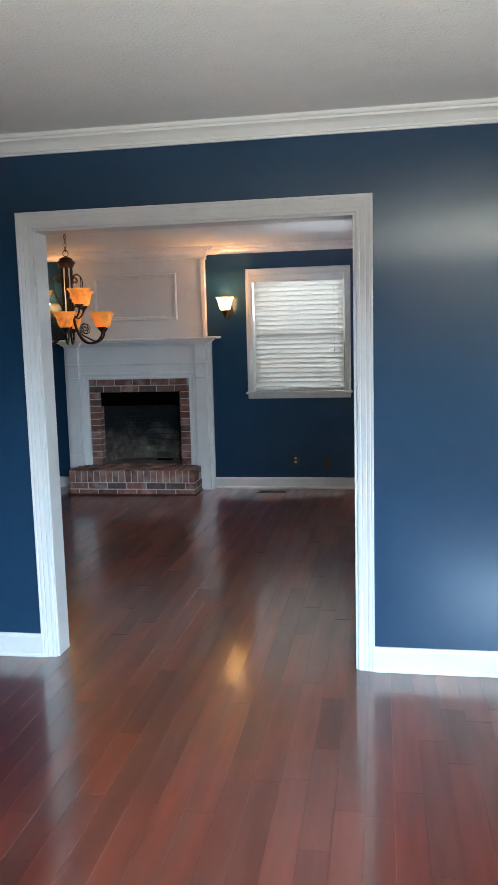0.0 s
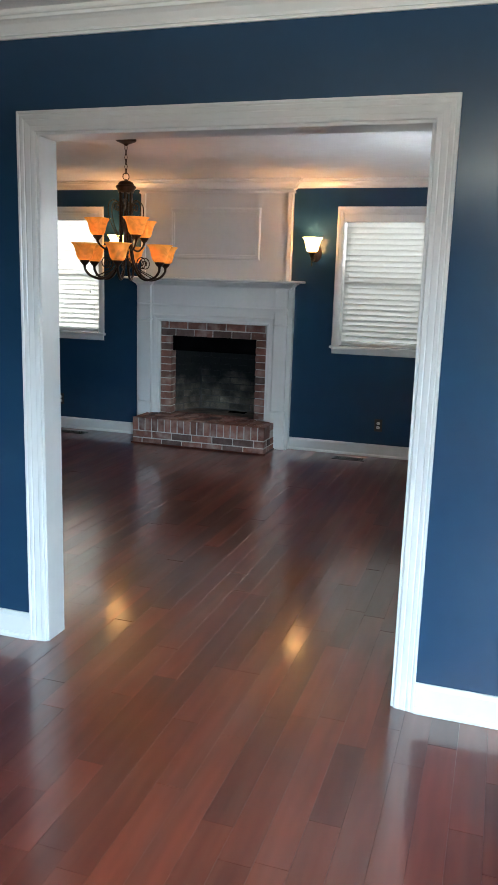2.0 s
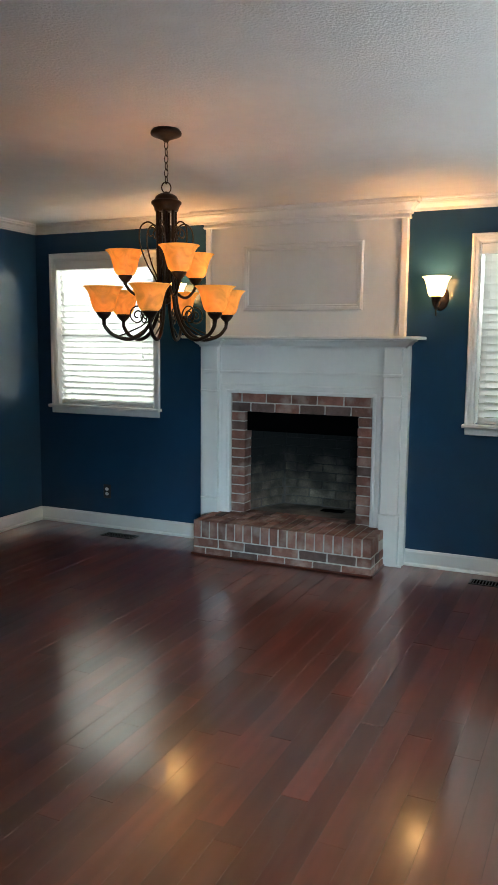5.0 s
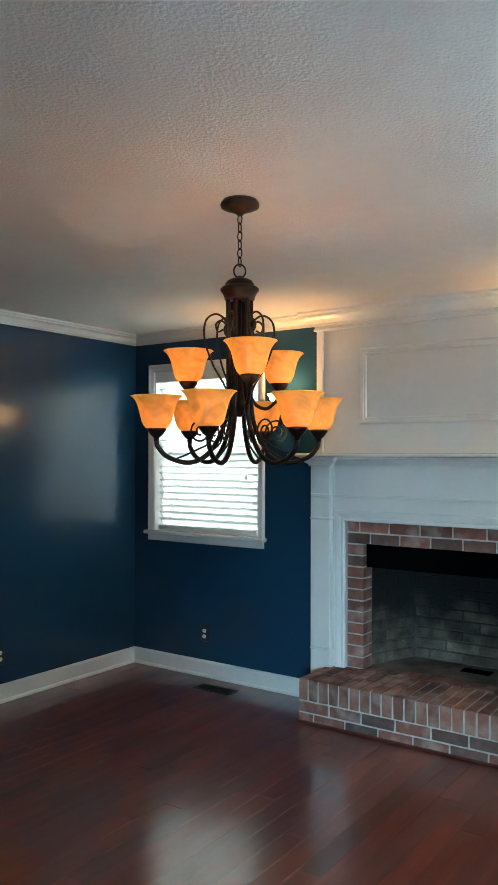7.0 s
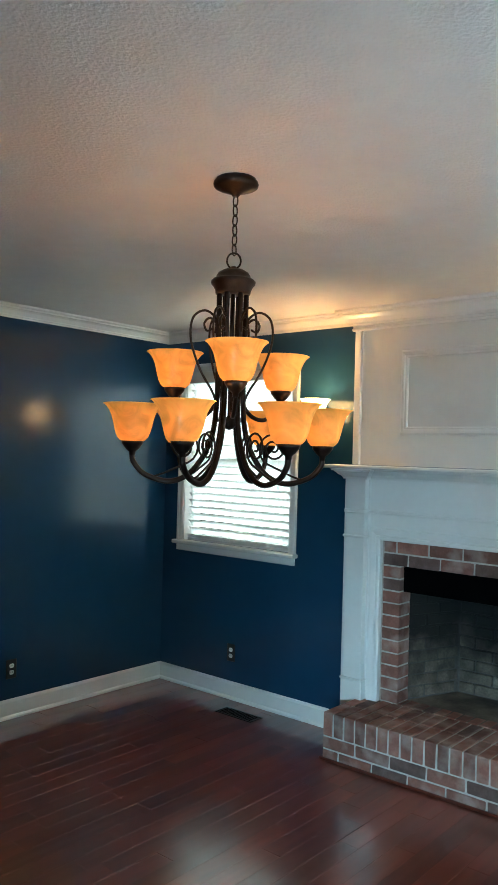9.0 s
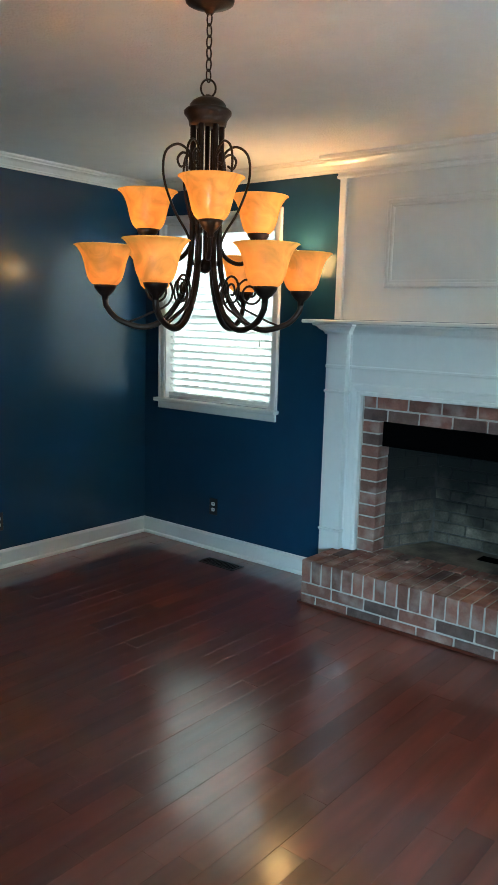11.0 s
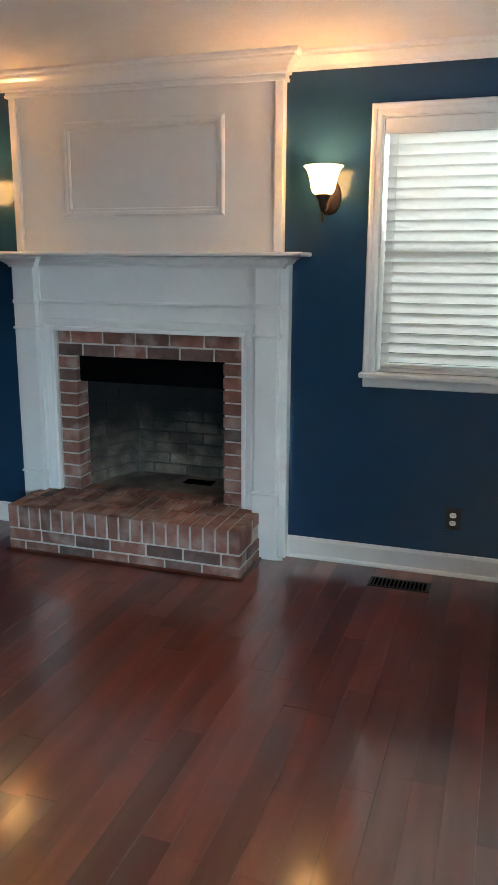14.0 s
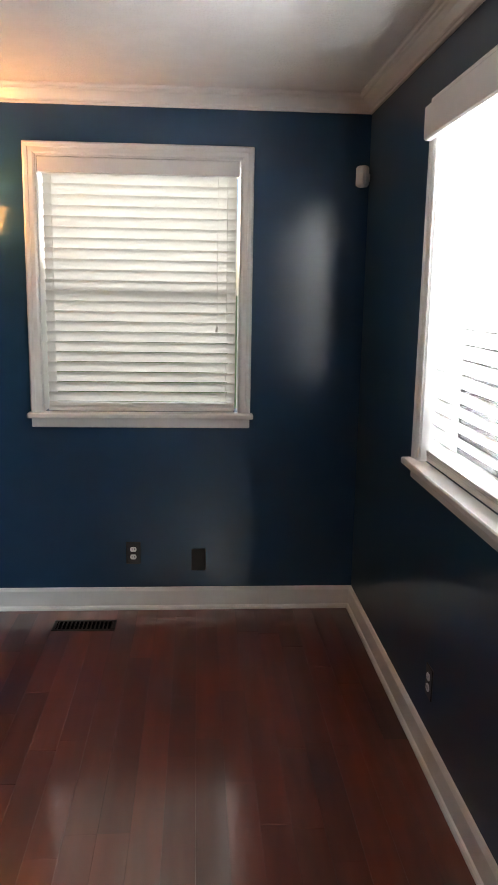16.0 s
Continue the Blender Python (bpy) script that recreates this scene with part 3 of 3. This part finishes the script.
# brick surround
part("surround_mortar", boxes((-SUR_HALF - 0.006, -FB_HALF - 0.007, JAMB_Y + 0.006, 7.76, HEARTH_TOP - 0.006, SUR_TOP + 0.006), (FB_HALF + 0.007, SUR_HALF + 0.006, JAMB_Y + 0.006, 7.76, HEARTH_TOP - 0.006, SUR_TOP + 0.006), (-FB_HALF - 0.007, FB_HALF + 0.007, JAMB_Y + 0.006, 7.70, FB_TOP + 0.006, SUR_TOP + 0.006)), MORTAR, fireplace, "pale grey mortar")
courses = 11
ch = (FB_TOP - HEARTH_TOP) / courses
for k in range(courses):
    z = HEARTH_TOP + ch * (k + 0.5)
    for s in (-1, 1):
        brick(fireplace, (s * (FB_HALF + 0.055), JAMB_Y + 0.062, z), (0.11, 0.124, ch - J), dark=0.06)
for row in range(2):
    z = FB_TOP + 0.072 * (row + 0.5)
    x = -SUR_HALF
    lengths = ([0.16] + [0.195] * 4 + [0.165]) if row == 0 else ([0.085] + [0.2] * 5 + [0.02])
    total = sum(lengths)
    for ln in lengths:
        ln *= 2 * SUR_HALF / total
        if ln > 0.03:
            brick(fireplace, (x + ln / 2, JAMB_Y + 0.05, z), (ln - J, 0.1, 0.072 - J), dark=0.32)
        x += ln

# firebox: splayed sides, back and floor
FB_BACK, BACK_HALF, FB_IN = 8.11, 0.30, 7.76
bm = boxes((-0.62, 0.62, FB_BACK + 0.02, FB_BACK + 0.1, 0.0, 1.5))
part("firebox_back", bm, SOOT, fireplace, "soot-blackened back of the firebox")
for s in (-1, 1):
    bm = bmesh.new()
    a, b = Vector((s * (FB_HALF + 0.012), FB_IN - 0.0, 0)), Vector((s * (BACK_HALF + 0.012), FB_BACK + 0.02, 0))
    o = Vector((s * 0.06, 0, 0))
    vs = [bm.verts.new((p.x, p.y, z)) for z in (0.0, 1.5) for p in (a, b, b + o, a + o)]
    for f in ((0, 1, 2, 3), (4, 5, 6, 7), (0, 1, 5, 4), (1, 2, 6, 5), (2, 3, 7, 6), (3, 0, 4, 7)):
        bm.faces.new([vs[q] for q in f])
    part("firebox_side", bm, SOOT, fireplace, "soot-blackened side of the firebox")
    way = b - a
    ang = math.degrees(math.atan2(way.y, way.x))
    for k in range(12):
        z = HEARTH_TOP + 0.068 * (k + 0.5)
        marks = [0, 0.6, 1.0] if k % 2 else [0, 0.35, 0.95, 1.0]
        for m0, m1 in zip(marks, marks[1:]):
            ln = way.length * (m1 - m0) - J
            if ln > 0.04:
                mid = a + way * (m0 + m1) / 2
                brick(fireplace, (mid.x + s * 0.016, mid.y, z), (ln, 0.04, 0.058), FIREBRICK, ang)
for k in range(12):
    z = HEARTH_TOP + 0.068 * (k + 0.5)
    marks = [-0.30, -0.09, 0.13, 0.30] if k % 2 else [-0.30, -0.2, 0.02, 0.24, 0.30]
    for m0, m1 in zip(marks, marks[1:]):
        brick(fireplace, ((m0 + m1) / 2, FB_BACK + 0.022, z), (m1 - m0 - J, 0.04, 0.058), FIREBRICK)
part("firebox_floor", boxes((-0.47, 0.47, 7.66, FB_BACK + 0.02, 0.1, HEARTH_TOP - 0.004)), ASH, fireplace, "ash-dusted firebox floor")
part("firebox_cover", boxes((-0.62, 0.62, 7.70, FB_BACK + 0.1, 1.3, 1.36)), SOOT, fireplace)
part("lintel", boxes((-FB_HALF + 0.002, FB_HALF - 0.002, 7.668, 7.676, 0.885, FB_TOP + 0.004), (-FB_HALF + 0.002, FB_HALF - 0.002, 7.676, 7.85, 0.885, 0.893), bevel=0.002), BLACK, fireplace, "black sheet metal smoke hood")
bm = bmesh.new()
box(bm, 0.06, 0.24, 7.95, 8.04, HEARTH_TOP - 0.003, HEARTH_TOP + 0.002, bevel=0.001)
part("ash_dump", bm, BLACK, fireplace, "black ash dump plate in the firebox floor")

# ---- white mantelpiece ----
mantel = thing("mantelpiece", "white painted wooden mantelpiece with pilasters around the brick fireplace", "mantelpiece", (CX, 0, 0))
BODY_Y, PIL_Y = 7.598, 7.556
for s in (-1, 1):
    part("side_board", boxes(sorted_box(s * 0.6225, s * 0.80, BODY_Y, 7.66, 0.0, 1.535), bevel=0.003), WHITE, mantel)
part("frieze", boxes((-0.6225, 0.6225, BODY_Y + 0.001, 7.66, SUR_TOP + 0.07, 1.535)), WHITE, mantel)
ARCH = [(0.0, 0.0), (0.0, 0.030), (0.008, 0.036), (0.022, 0.036), (0.026, 0.030), (0.030, 0.034), (0.052, 0.040), (0.062, 0.040), (0.07, 0.030), (0.07, 0.0)]
part("architrave", frame_sweep(bmesh.new(), [(-SUR_HALF, HEARTH_TOP), (-SUR_HALF, SUR_TOP), (SUR_HALF, SUR_TOP), (SUR_HALF, HEARTH_TOP)], ARCH, lambda a, z, d: (a, 7.628 - d, z)), WHITE, mantel)
for s in (-1, 1):
    pil = part("pilaster", boxes(sorted_box(s * 0.636, s * 0.758, PIL_Y, BODY_Y, 0.36, 1.525), bevel=0.003), WHITE, mantel)
    part("plinth", boxes(sorted_box(s * 0.628, s * 0.766, PIL_Y - 0.007, BODY_Y, 0.0, 0.356), bevel=0.003), WHITE, pil)
    part("plinth_cap", boxes(sorted_box(s * 0.622, s * 0.772, PIL_Y - 0.018, BODY_Y, 0.356, 0.370), bevel=0.005), WHITE, pil)
    part("necking", boxes(sorted_box(s * 0.622, s * 0.772, PIL_Y - 0.018, BODY_Y, 1.176, 1.192), bevel=0.005), WHITE, pil)
    part("band", boxes(sorted_box(s * 0.626, s * 0.768, PIL_Y - 0.015, BODY_Y, 1.316, 1.340), bevel=0.005), WHITE, pil)
part("frieze_moulding", boxes((-0.636, 0.636, BODY_Y - 0.014, BODY_Y, 1.318, 1.338), bevel=0.005), WHITE, mantel)
for s in (-1, 1):
    part("shoe", boxes(sorted_box(s * 0.6735, s * 0.80, BODY_Y - 0.046, BODY_Y - 0.036, 0.0, 0.016), bevel=0.004), WHITE, mantel)
BED = [(0.0, 1.512), (0.008, 1.512), (0.010, 1.522), (0.018, 1.530), (0.030, 1.538), (0.046, 1.556), (0.060, 1.560), (0.062, 1.570), (0.0, 1.570)]
bed_plan = [(-0.775, 7.66), (-0.775, PIL_Y), (-0.63, PIL_Y), (-0.63, BODY_Y), (0.63, BODY_Y), (0.63, PIL_Y), (0.775, PIL_Y), (0.775, 7.66)]
part("bed_moulding", moulding(bmesh.new(), bed_plan, BED), WHITE, mantel)
part("shelf", boxes((-0.897, 0.897, 7.467, 7.66, 1.5715, 1.593), bevel=0.005), WHITE, mantel)

# ---- panelled overmantel ----
over = thing("overmantel", "cream white overmantel panel with a raised rectangular moulding", "wall panel", (CX, 0, 1.593))
zb, zu = 0.002, CEIL - 0.075 - 1.593
part("panel_field", boxes((-0.755, 0.755, 7.622, 7.66, zb, CEIL - 1.593 - 0.002)), CREAM, over)
for s in (-1, 1):
    part("corner_board", boxes(sorted_box(s * 0.715, s * 0.758, 7.600, 7.6599, zb, CEIL - 1.593 - 0.003), bevel=0.003), WHITE, over)
part("top_board", boxes((-0.715, 0.715, 7.602, 7.622, zu - 0.02, CEIL - 1.593 - 0.003), bevel=0.003), CREAM, over)
OVER_CROWN = [(0.0, -0.122), (0.010, -0.122), (0.013, -0.118), (0.013, -0.108), (0.009, -0.104), (0.009, -0.092), (0.020, -0.090), (0.023, -0.084), (0.023, -0.076), (0.030, -0.066), (0.040, -0.052), (0.055, -0.040), (0.070, -0.034), (0.072, -0.024), (0.084, -0.022), (0.090, -0.014), (0.090, -0.002), (0.0, -0.002)]
part("crown", moulding(bmesh.new(), [(-0.758, 7.66), (-0.758, 7.600), (0.758, 7.600), (0.758, 7.66)], [(o, CEIL - 1.593 + z) for o, z in OVER_CROWN][::-1]), WHITE, over, "deep white crown moulding along the top")
PANEL = [(0.0, 0.0), (0.0, 0.006), (0.006, 0.012), (0.016, 0.012), (0.020, 0.016), (0.034, 0.018), (0.042, 0.010), (0.045, 0.004), (0.045, 0.0)]
pz0, pz1, px = 1.817 - 1.593, 2.203 - 1.593, 0.410


def ring_sweep(bm, a0, a1, z0, z1, profile, y):
    rows = []
    for cx, cz, sx, sz in ((a0, z0, -1, -1), (a0, z1, -1, 1), (a1, z1, 1, 1), (a1, z0, 1, -1)):
        rows.append([bm.verts.new((cx + sx * o, y - d, cz + sz * o)) for o, d in profile])
    k = len(profile)
    for i in range(4):
        a, c = rows[i], rows[(i + 1) % 4]
        for j in range(k):
            bm.faces.new((a[j], a[(j + 1) % k], c[(j + 1) % k], c[j]))
    return bm


part("panel_moulding", ring_sweep(bmesh.new(), -px, px, pz0, pz1, PANEL, 7.622), CREAM, over)


# ---- lamps ----
def bell(rim, base, height, thick=0.004):
    """Profile of a flared glass shade, outside up and inside down."""
    shape = ((0.0, 0.0), (0.12, 0.02), (0.26, 0.10), (0.36, 0.22), (0.44, 0.38), (0.51, 0.55), (0.59, 0.70), (0.70, 0.83), (0.83, 0.93), (0.94, 0.985), (1.0, 1.0))
    pts = [(base + (rim - base) * f, height * g) for f, g in shape]
    inner = [(max(0.002, r - thick), z + (0.003 if i == 0 else 0)) for i, (r, z) in enumerate(pts)]
    return pts + [(pts[-1][0] - thick / 2, height + 0.0015)] + inner[::-1]


def shade_part(parent, glass, rim, base, height, at):
    bm = bmesh.new()
    lathe(bm, bell(rim, base, height), 36, at, caps=False)
    return part("shade", bm, glass, parent, smooth=True)


def bulb_part(parent, at):
    bm = bmesh.new()
    lathe(bm, [(0.0, 0.0), (0.009, 0.002), (0.009, 0.012), (0.013, 0.022), (0.014, 0.028), (0.010, 0.036), (0.0, 0.040)], 14, at)
    return part("bulb", bm, BULB, parent, "lit bulb", smooth=True)


CH = Vector((-2.216, 5.527, 0))
chandelier = thing("chandelier", "bronze two-tier chandelier with nine lit amber glass shades", "chandelier", (CH.x, CH.y, CEIL))


def zc(z):
    return z - CEIL


bm = bmesh.new()
lathe(bm, [(0.0, -0.054), (0.010, -0.054), (0.015, -0.047), (0.022, -0.043), (0.034, -0.039), (0.052, -0.031), (0.062, -0.028), (0.069, -0.024), (0.071, -0.016), (0.069, -0.009), (0.064, -0.006), (0.062, 0.0), (0.0, 0.0)], 36)
part("canopy", bm, BRONZE, chandelier, smooth=True)
zt0, zt1 = zc(2.262), -0.052
links = 6
for i in range(links):
    z = zt0 + (zt1 - zt0) * (i + 0.5) / links
    d = (1, 0, 0) if i % 2 else (0, 1, 0)
    part("chain_link", ring(bmesh.new(), (0, 0, z), 0.0092, 0.0024, d, (0, 0, 1), 16, 6, 1.95), BRONZE, chandelier, smooth=True)
part("hanging_loop", ring(bmesh.new(), (0, 0, zc(2.243)), 0.0215, 0.0030, (0.75, 0.66, 0), (0, 0, 1), 24, 6, 1.15), BRONZE, chandelier, smooth=True)
bm = bmesh.new()
lathe(bm, [(0.0, zc(2.226)), (0.008, zc(2.225)), (0.011, zc(2.218)), (0.032, zc(2.214)), (0.046, zc(2.206)), (0.053, zc(2.196)), (0.054, zc(2.188)), (0.064, zc(2.184)), (0.070, zc(2.178)), (0.069, zc(2.170)), (0.062, zc(2.162)), (0.056, zc(2.150)), (0.054, zc(2.138)), (0.0, zc(2.138))], 34)
part("cap", bm, BRONZE, chandelier, smooth=True)
bm = bmesh.new()
lathe(bm, [(0.0, zc(2.14)), (0.007, zc(2.14)), (0.007, zc(1.76)), (0.020, zc(1.75)), (0.022, zc(1.73)), (0.012, zc(1.72)), (0.0, zc(1.715))], 14)
part("centre_post", bm, BRONZE, chandelier, smooth=True)

UP_R, LOW_R = 0.199, 0.296
UP_RIM, LOW_RIM = 1.961, 1.785
SH = (0.092, 0.030, 0.114)
LOW_AZ = [-73.6 + 60 * i for i in range(6)]
UP_AZ = [-43.6 + 120 * i for i in range(3)]


def polar(az, r, z):
    a = radians(az)
    return Vector((r * math.cos(a), r * math.sin(a), zc(z)))


def holder(arm, az, r, rim):
    zbase = rim - SH[2]
    at = polar(az, r, 0) - Vector((0, 0, zc(0)))
    bm = bmesh.new()
    lathe(bm, [(0.0, -0.042), (0.009, -0.042), (0.010, -0.030), (0.020, -0.022), (0.032, -0.006), (0.034, 0.003), (0.0, 0.003)], 20, (at.x, at.y, zc(zbase)))
    part("cup", bm, BRONZE, arm, smooth=True)
    shade_part(arm, AMBER_GLASS, *SH, (at.x, at.y, zc(zbase) + 0.002))
    bulb_part(arm, (at.x, at.y, zc(zbase) + 0.006))
    lamp("chandelier_bulb_light", "POINT", (CH.x + at.x, CH.y + at.y, zbase + 0.070), CHANDELIER_W, AMBER, radius=0.02)


CHANDELIER_W = 0.38
for az in LOW_AZ:
    low = LOW_RIM - SH[2] - 0.040
    path = smooth_path([polar(az, 0.042, 2.145), polar(az, 0.041, 1.98), polar(az, 0.041, 1.80), polar(az, 0.058, 1.68), polar(az, 0.110, 1.588), polar(az, 0.178, 1.553), polar(az, 0.254, 1.572), polar(az, 0.290, 1.608), polar(az, LOW_R, low)], 7)
    arm = part("arm", tube(bmesh.new(), path, 0.0086, 10), BRONZE, chandelier, smooth=True)
    spiral = []
    for i in range(34):
        t = i / 33
        ang = radians(250 - 720 * t)
        rr = 0.040 * (1 - t) + 0.008
        spiral.append(polar(az, 0.140 + rr * math.cos(ang), 1.662 + rr * 1.1 * math.sin(ang)))
    spiral = smooth_path([polar(az, 0.230, 1.566), polar(az, 0.185, 1.582)], 3)[:-1] + spiral
    part("scroll", tube(bmesh.new(), spiral, 0.0036, 6), BRONZE, arm, smooth=True)
    holder(arm, az, LOW_R, LOW_RIM)
for az in UP_AZ:
    low = UP_RIM - SH[2] - 0.040
    path = smooth_path([polar(az, 0.034, 1.90), polar(az, 0.042, 1.82), polar(az, 0.075, 1.768), polar(az, 0.128, 1.752), polar(az, 0.172, 1.775), polar(az, UP_R, low)], 7)
    arm = part("arm", tube(bmesh.new(), path, 0.0068, 8), BRONZE, chandelier, smooth=True)
    holder(arm, az, UP_R, UP_RIM)
    for off in (-60, 60):
        a = az + off / 2
        pts = smooth_path([polar(a, 0.060, 2.030), polar(a, 0.078, 2.022), polar(a, 0.086, 2.045), polar(a, 0.070, 2.062), polar(a, 0.050, 2.048), polar(a, 0.052, 2.015), polar(a, 0.050, 2.060), polar(a, 0.085, 2.085), polar(a, 0.122, 2.060), polar(a, 0.126, 1.990), polar(a, 0.095, 1.900), polar(a, 0.050, 1.820), polar(a, 0.036, 1.740)], 5)
        part("upper_scroll", tube(bmesh.new(), pts, 0.0038, 6), BRONZE, chandelier, smooth=True)

SCONCE_W = 6.0


def sconce(x):
    s = thing("wall_sconce", "bronze wall sconce with a lit frosted white glass shade", "wall lamp", (x, NORTH, 1.85), 0, "sconces beside the fireplace")
    bm = bmesh.new()
    lathe(bm, [(0.0, 0.022), (0.018, 0.021), (0.034, 0.014), (0.050, 0.010), (0.056, 0.006), (0.058, 0.0), (0.0, 0.0)], 32)
    for v in bm.verts:
        v.co = Vector((v.co.x, -v.co.z, v.co.y * 1.45))
    part("backplate", bm, BRONZE, s, smooth=True)
    path = smooth_path([(0, -0.015, -0.02), (0, -0.05, -0.062), (0, -0.10, -0.075), (0, -0.135, -0.055), (0, -0.14, -0.03)], 7)
    arm = part("arm", tube(bmesh.new(), path, 0.007, 8), BRONZE, s, smooth=True)
    curl = smooth_path([(0, -0.125, -0.072), (0, -0.140, -0.090), (0, -0.148, -0.108), (0, -0.138, -0.120), (0, -0.128, -0.108), (0, -0.136, -0.100)], 6)
    part("scroll", tube(bmesh.new(), curl, 0.005, 7), BRONZE, arm, smooth=True)
    bm = bmesh.new()
    lathe(bm, [(0.0, -0.075), (0.009, -0.073), (0.012, -0.05), (0.020, -0.030), (0.034, -0.006), (0.036, 0.003), (0.0, 0.003)], 20, (0, -0.14, 0))
    part("cup", bm, BRONZE, s, smooth=True)
    shade_part(s, WHITE_GLASS, 0.092, 0.034, 0.125, (0, -0.14, 0.002))
    bulb_part(s, (0, -0.14, 0.006))
    lamp("sconce_bulb_light", "POINT", (x, NORTH - 0.14, 1.85 + 0.068), SCONCE_W, (1.0, 0.46, 0.18), radius=0.018)


for s in (-1, 1):
    sconce(CX + s * 0.978)


# ---- small fixtures ----
def outlet(place, rz, blank=False):
    label = "blank black wall plate low on the blue wall" if blank else "black outlet plate with white sockets low on the blue wall"
    o = thing("wall_plate" if blank else "power_outlet", label, "outlet", place, rz, "" if blank else "power outlets")
    part("cover_plate", boxes((-0.036, 0.036, -0.006, 0.0, -0.058, 0.058), bevel=0.003), PLATE, o)
    if not blank:
        for z in (-0.02, 0.02):
            bm = bmesh.new()
            lathe(bm, [(0.0, 0.0), (0.016, 0.0), (0.0165, 0.002), (0.015, 0.004), (0.0, 0.004)], 20)
            for v in bm.verts:
                v.co = Vector((v.co.x, -0.006 - v.co.z, z + max(-0.0125, min(0.0125, v.co.y))))
            sock = part("socket", bm, SOCKET, o, "white socket")
            part("slots", boxes((-0.007, -0.005, -0.0106, -0.0096, z - 0.003, z + 0.006), (0.005, 0.007, -0.0106, -0.0096, z - 0.003, z + 0.006)), PLATE, sock)
        bm = bmesh.new()
        lathe(bm, [(0.0, 0.0), (0.003, 0.0), (0.0025, 0.0015), (0.0, 0.002)], 10)
        for v in bm.verts:
            v.co = Vector((v.co.x, -0.006 - v.co.z, v.co.y))
        part("screw", bm, BRONZE, o)
    return o


outlet((-0.693, NORTH, 0.298), 0)
outlet((-4.057, NORTH, 0.304), 0)
outlet((WEST, 6.422, 0.296), 90)
outlet((EAST, 6.298, 0.296), -90)
outlet((-0.364, NORTH, 0.261), 0, True)


def floor_vent(place):
    v = thing("floor_vent", "dark brown metal floor register set in the boards", "floor vent", place, 0, "floor registers")
    part("frame", boxes((-0.15, 0.15, -0.06, -0.045, 0.0, 0.005), (-0.15, 0.15, 0.045, 0.06, 0.0, 0.005), (-0.15, -0.135, -0.045, 0.045, 0.0, 0.005), (0.135, 0.15, -0.045, 0.045, 0.0, 0.005), bevel=0.002), VENT, v)
    part("backing", boxes((-0.135, 0.135, -0.045, 0.045, 0.0, 0.001)), BLACK, v)
    for k in range(3):
        for i in range(14):
            x = -0.128 + 0.0197 * i
            part("slat", boxes((x, x + 0.006, -0.043 + 0.03 * k, -0.017 + 0.03 * k, 0.001, 0.0045)), VENT, v)
    return v


floor_vent((-0.915, 7.45, 0))
floor_vent((-3.80, 7.45, 0))

sensor = thing("alarm_sensor", "small white plastic alarm sensor high in the blue corner", "sensor", (EAST - 0.040, NORTH - 0.045, 2.10), -45)
bm = boxes((-0.028, 0.028, -0.025, 0.02, -0.01, 0.085), bevel=0.010)
part("housing", bm, SOCKET, sensor)
part("bracket", boxes((-0.012, 0.012, 0.02, 0.062, 0.02, 0.055), bevel=0.003), SOCKET, sensor)
part("lens", boxes((-0.018, 0.018, -0.027, -0.025, 0.005, 0.038)), WHITE, sensor)

# ---- floor boards ----
PITCH = 0.0985
plank_rng = random.Random(11)
LENGTHS = (0.42, 0.60, 0.78, 0.96, 1.14)
plank_meshes = {}


def plank_verts(ln):
    h, w, b, d = ln / 2 - 0.0003, PITCH / 2 - 0.0003, 0.0004, 0.0003
    out = []
    for z, i in ((-0.012, 0.0), (-d, 0.0), (0.0, b)):
        out += [(-w + i, -h + i, z), (w - i, -h + i, z), (w - i, h - i, z), (-w + i, h - i, z)]
    return out


PLANK_FACES = [(0, 1, 5, 4), (1, 2, 6, 5), (2, 3, 7, 6), (3, 0, 4, 7), (4, 5, 9, 8), (5, 6, 10, 9), (6, 7, 11, 10), (7, 4, 8, 11), (8, 9, 10, 11)]
for ln in LENGTHS:
    me = bpy.data.meshes.new("floor_board")
    me.from_pydata(plank_verts(ln), [], PLANK_FACES)
    me.materials.append(WOOD)
    plank_meshes[ln] = me
floor = new("floor")
tagged(floor, "dark cherry hardwood floor of narrow glossy boards", "floor", "", "structure")
far_v, far_f = [], []
near = 0
x = 0.019 + PITCH / 2 - PITCH * math.ceil((0.019 - WEST) / PITCH)
while x < FRONT_E:
    y = SOUTH if x > FRONT_W - 0.05 else OPEN_S
    end = NORTH if x < EAST + 0.05 else OPEN_S + 0.05
    first = plank_rng.uniform(0.15, 0.9)
    while y < end - 0.02:
        ln = min(first or plank_rng.choice(LENGTHS), end - y)
        first = 0
        mid = y + ln / 2
        tilt = (plank_rng.gauss(0, 0.06), plank_rng.gauss(0, 0.17))
        if not (abs(x - CX) < 0.6 and y > 7.24):
            if near < 300 and ln in plank_meshes and -2.45 < x < 0.45 and 1.3 < mid < 7.0:
                near += 1
                ob = new("board", plank_meshes[ln])
                ob.parent = floor
                ob.matrix_basis = pose(x, mid, 0, *tilt)
            else:
                m = pose(x, mid, 0, *tilt)
                k = len(far_v)
                far_v += [tuple(m @ Vector(v)) for v in plank_verts(ln)]
                far_f += [tuple(k + q for q in f) for f in PLANK_FACES]
        y += ln
    x += PITCH
me = bpy.data.meshes.new("boards")
me.from_pydata(far_v, [], far_f)
me.materials.append(WOOD_FAR)
rest = new("boards", me)
rest.parent = floor
tagged(rest, kind="stuff")
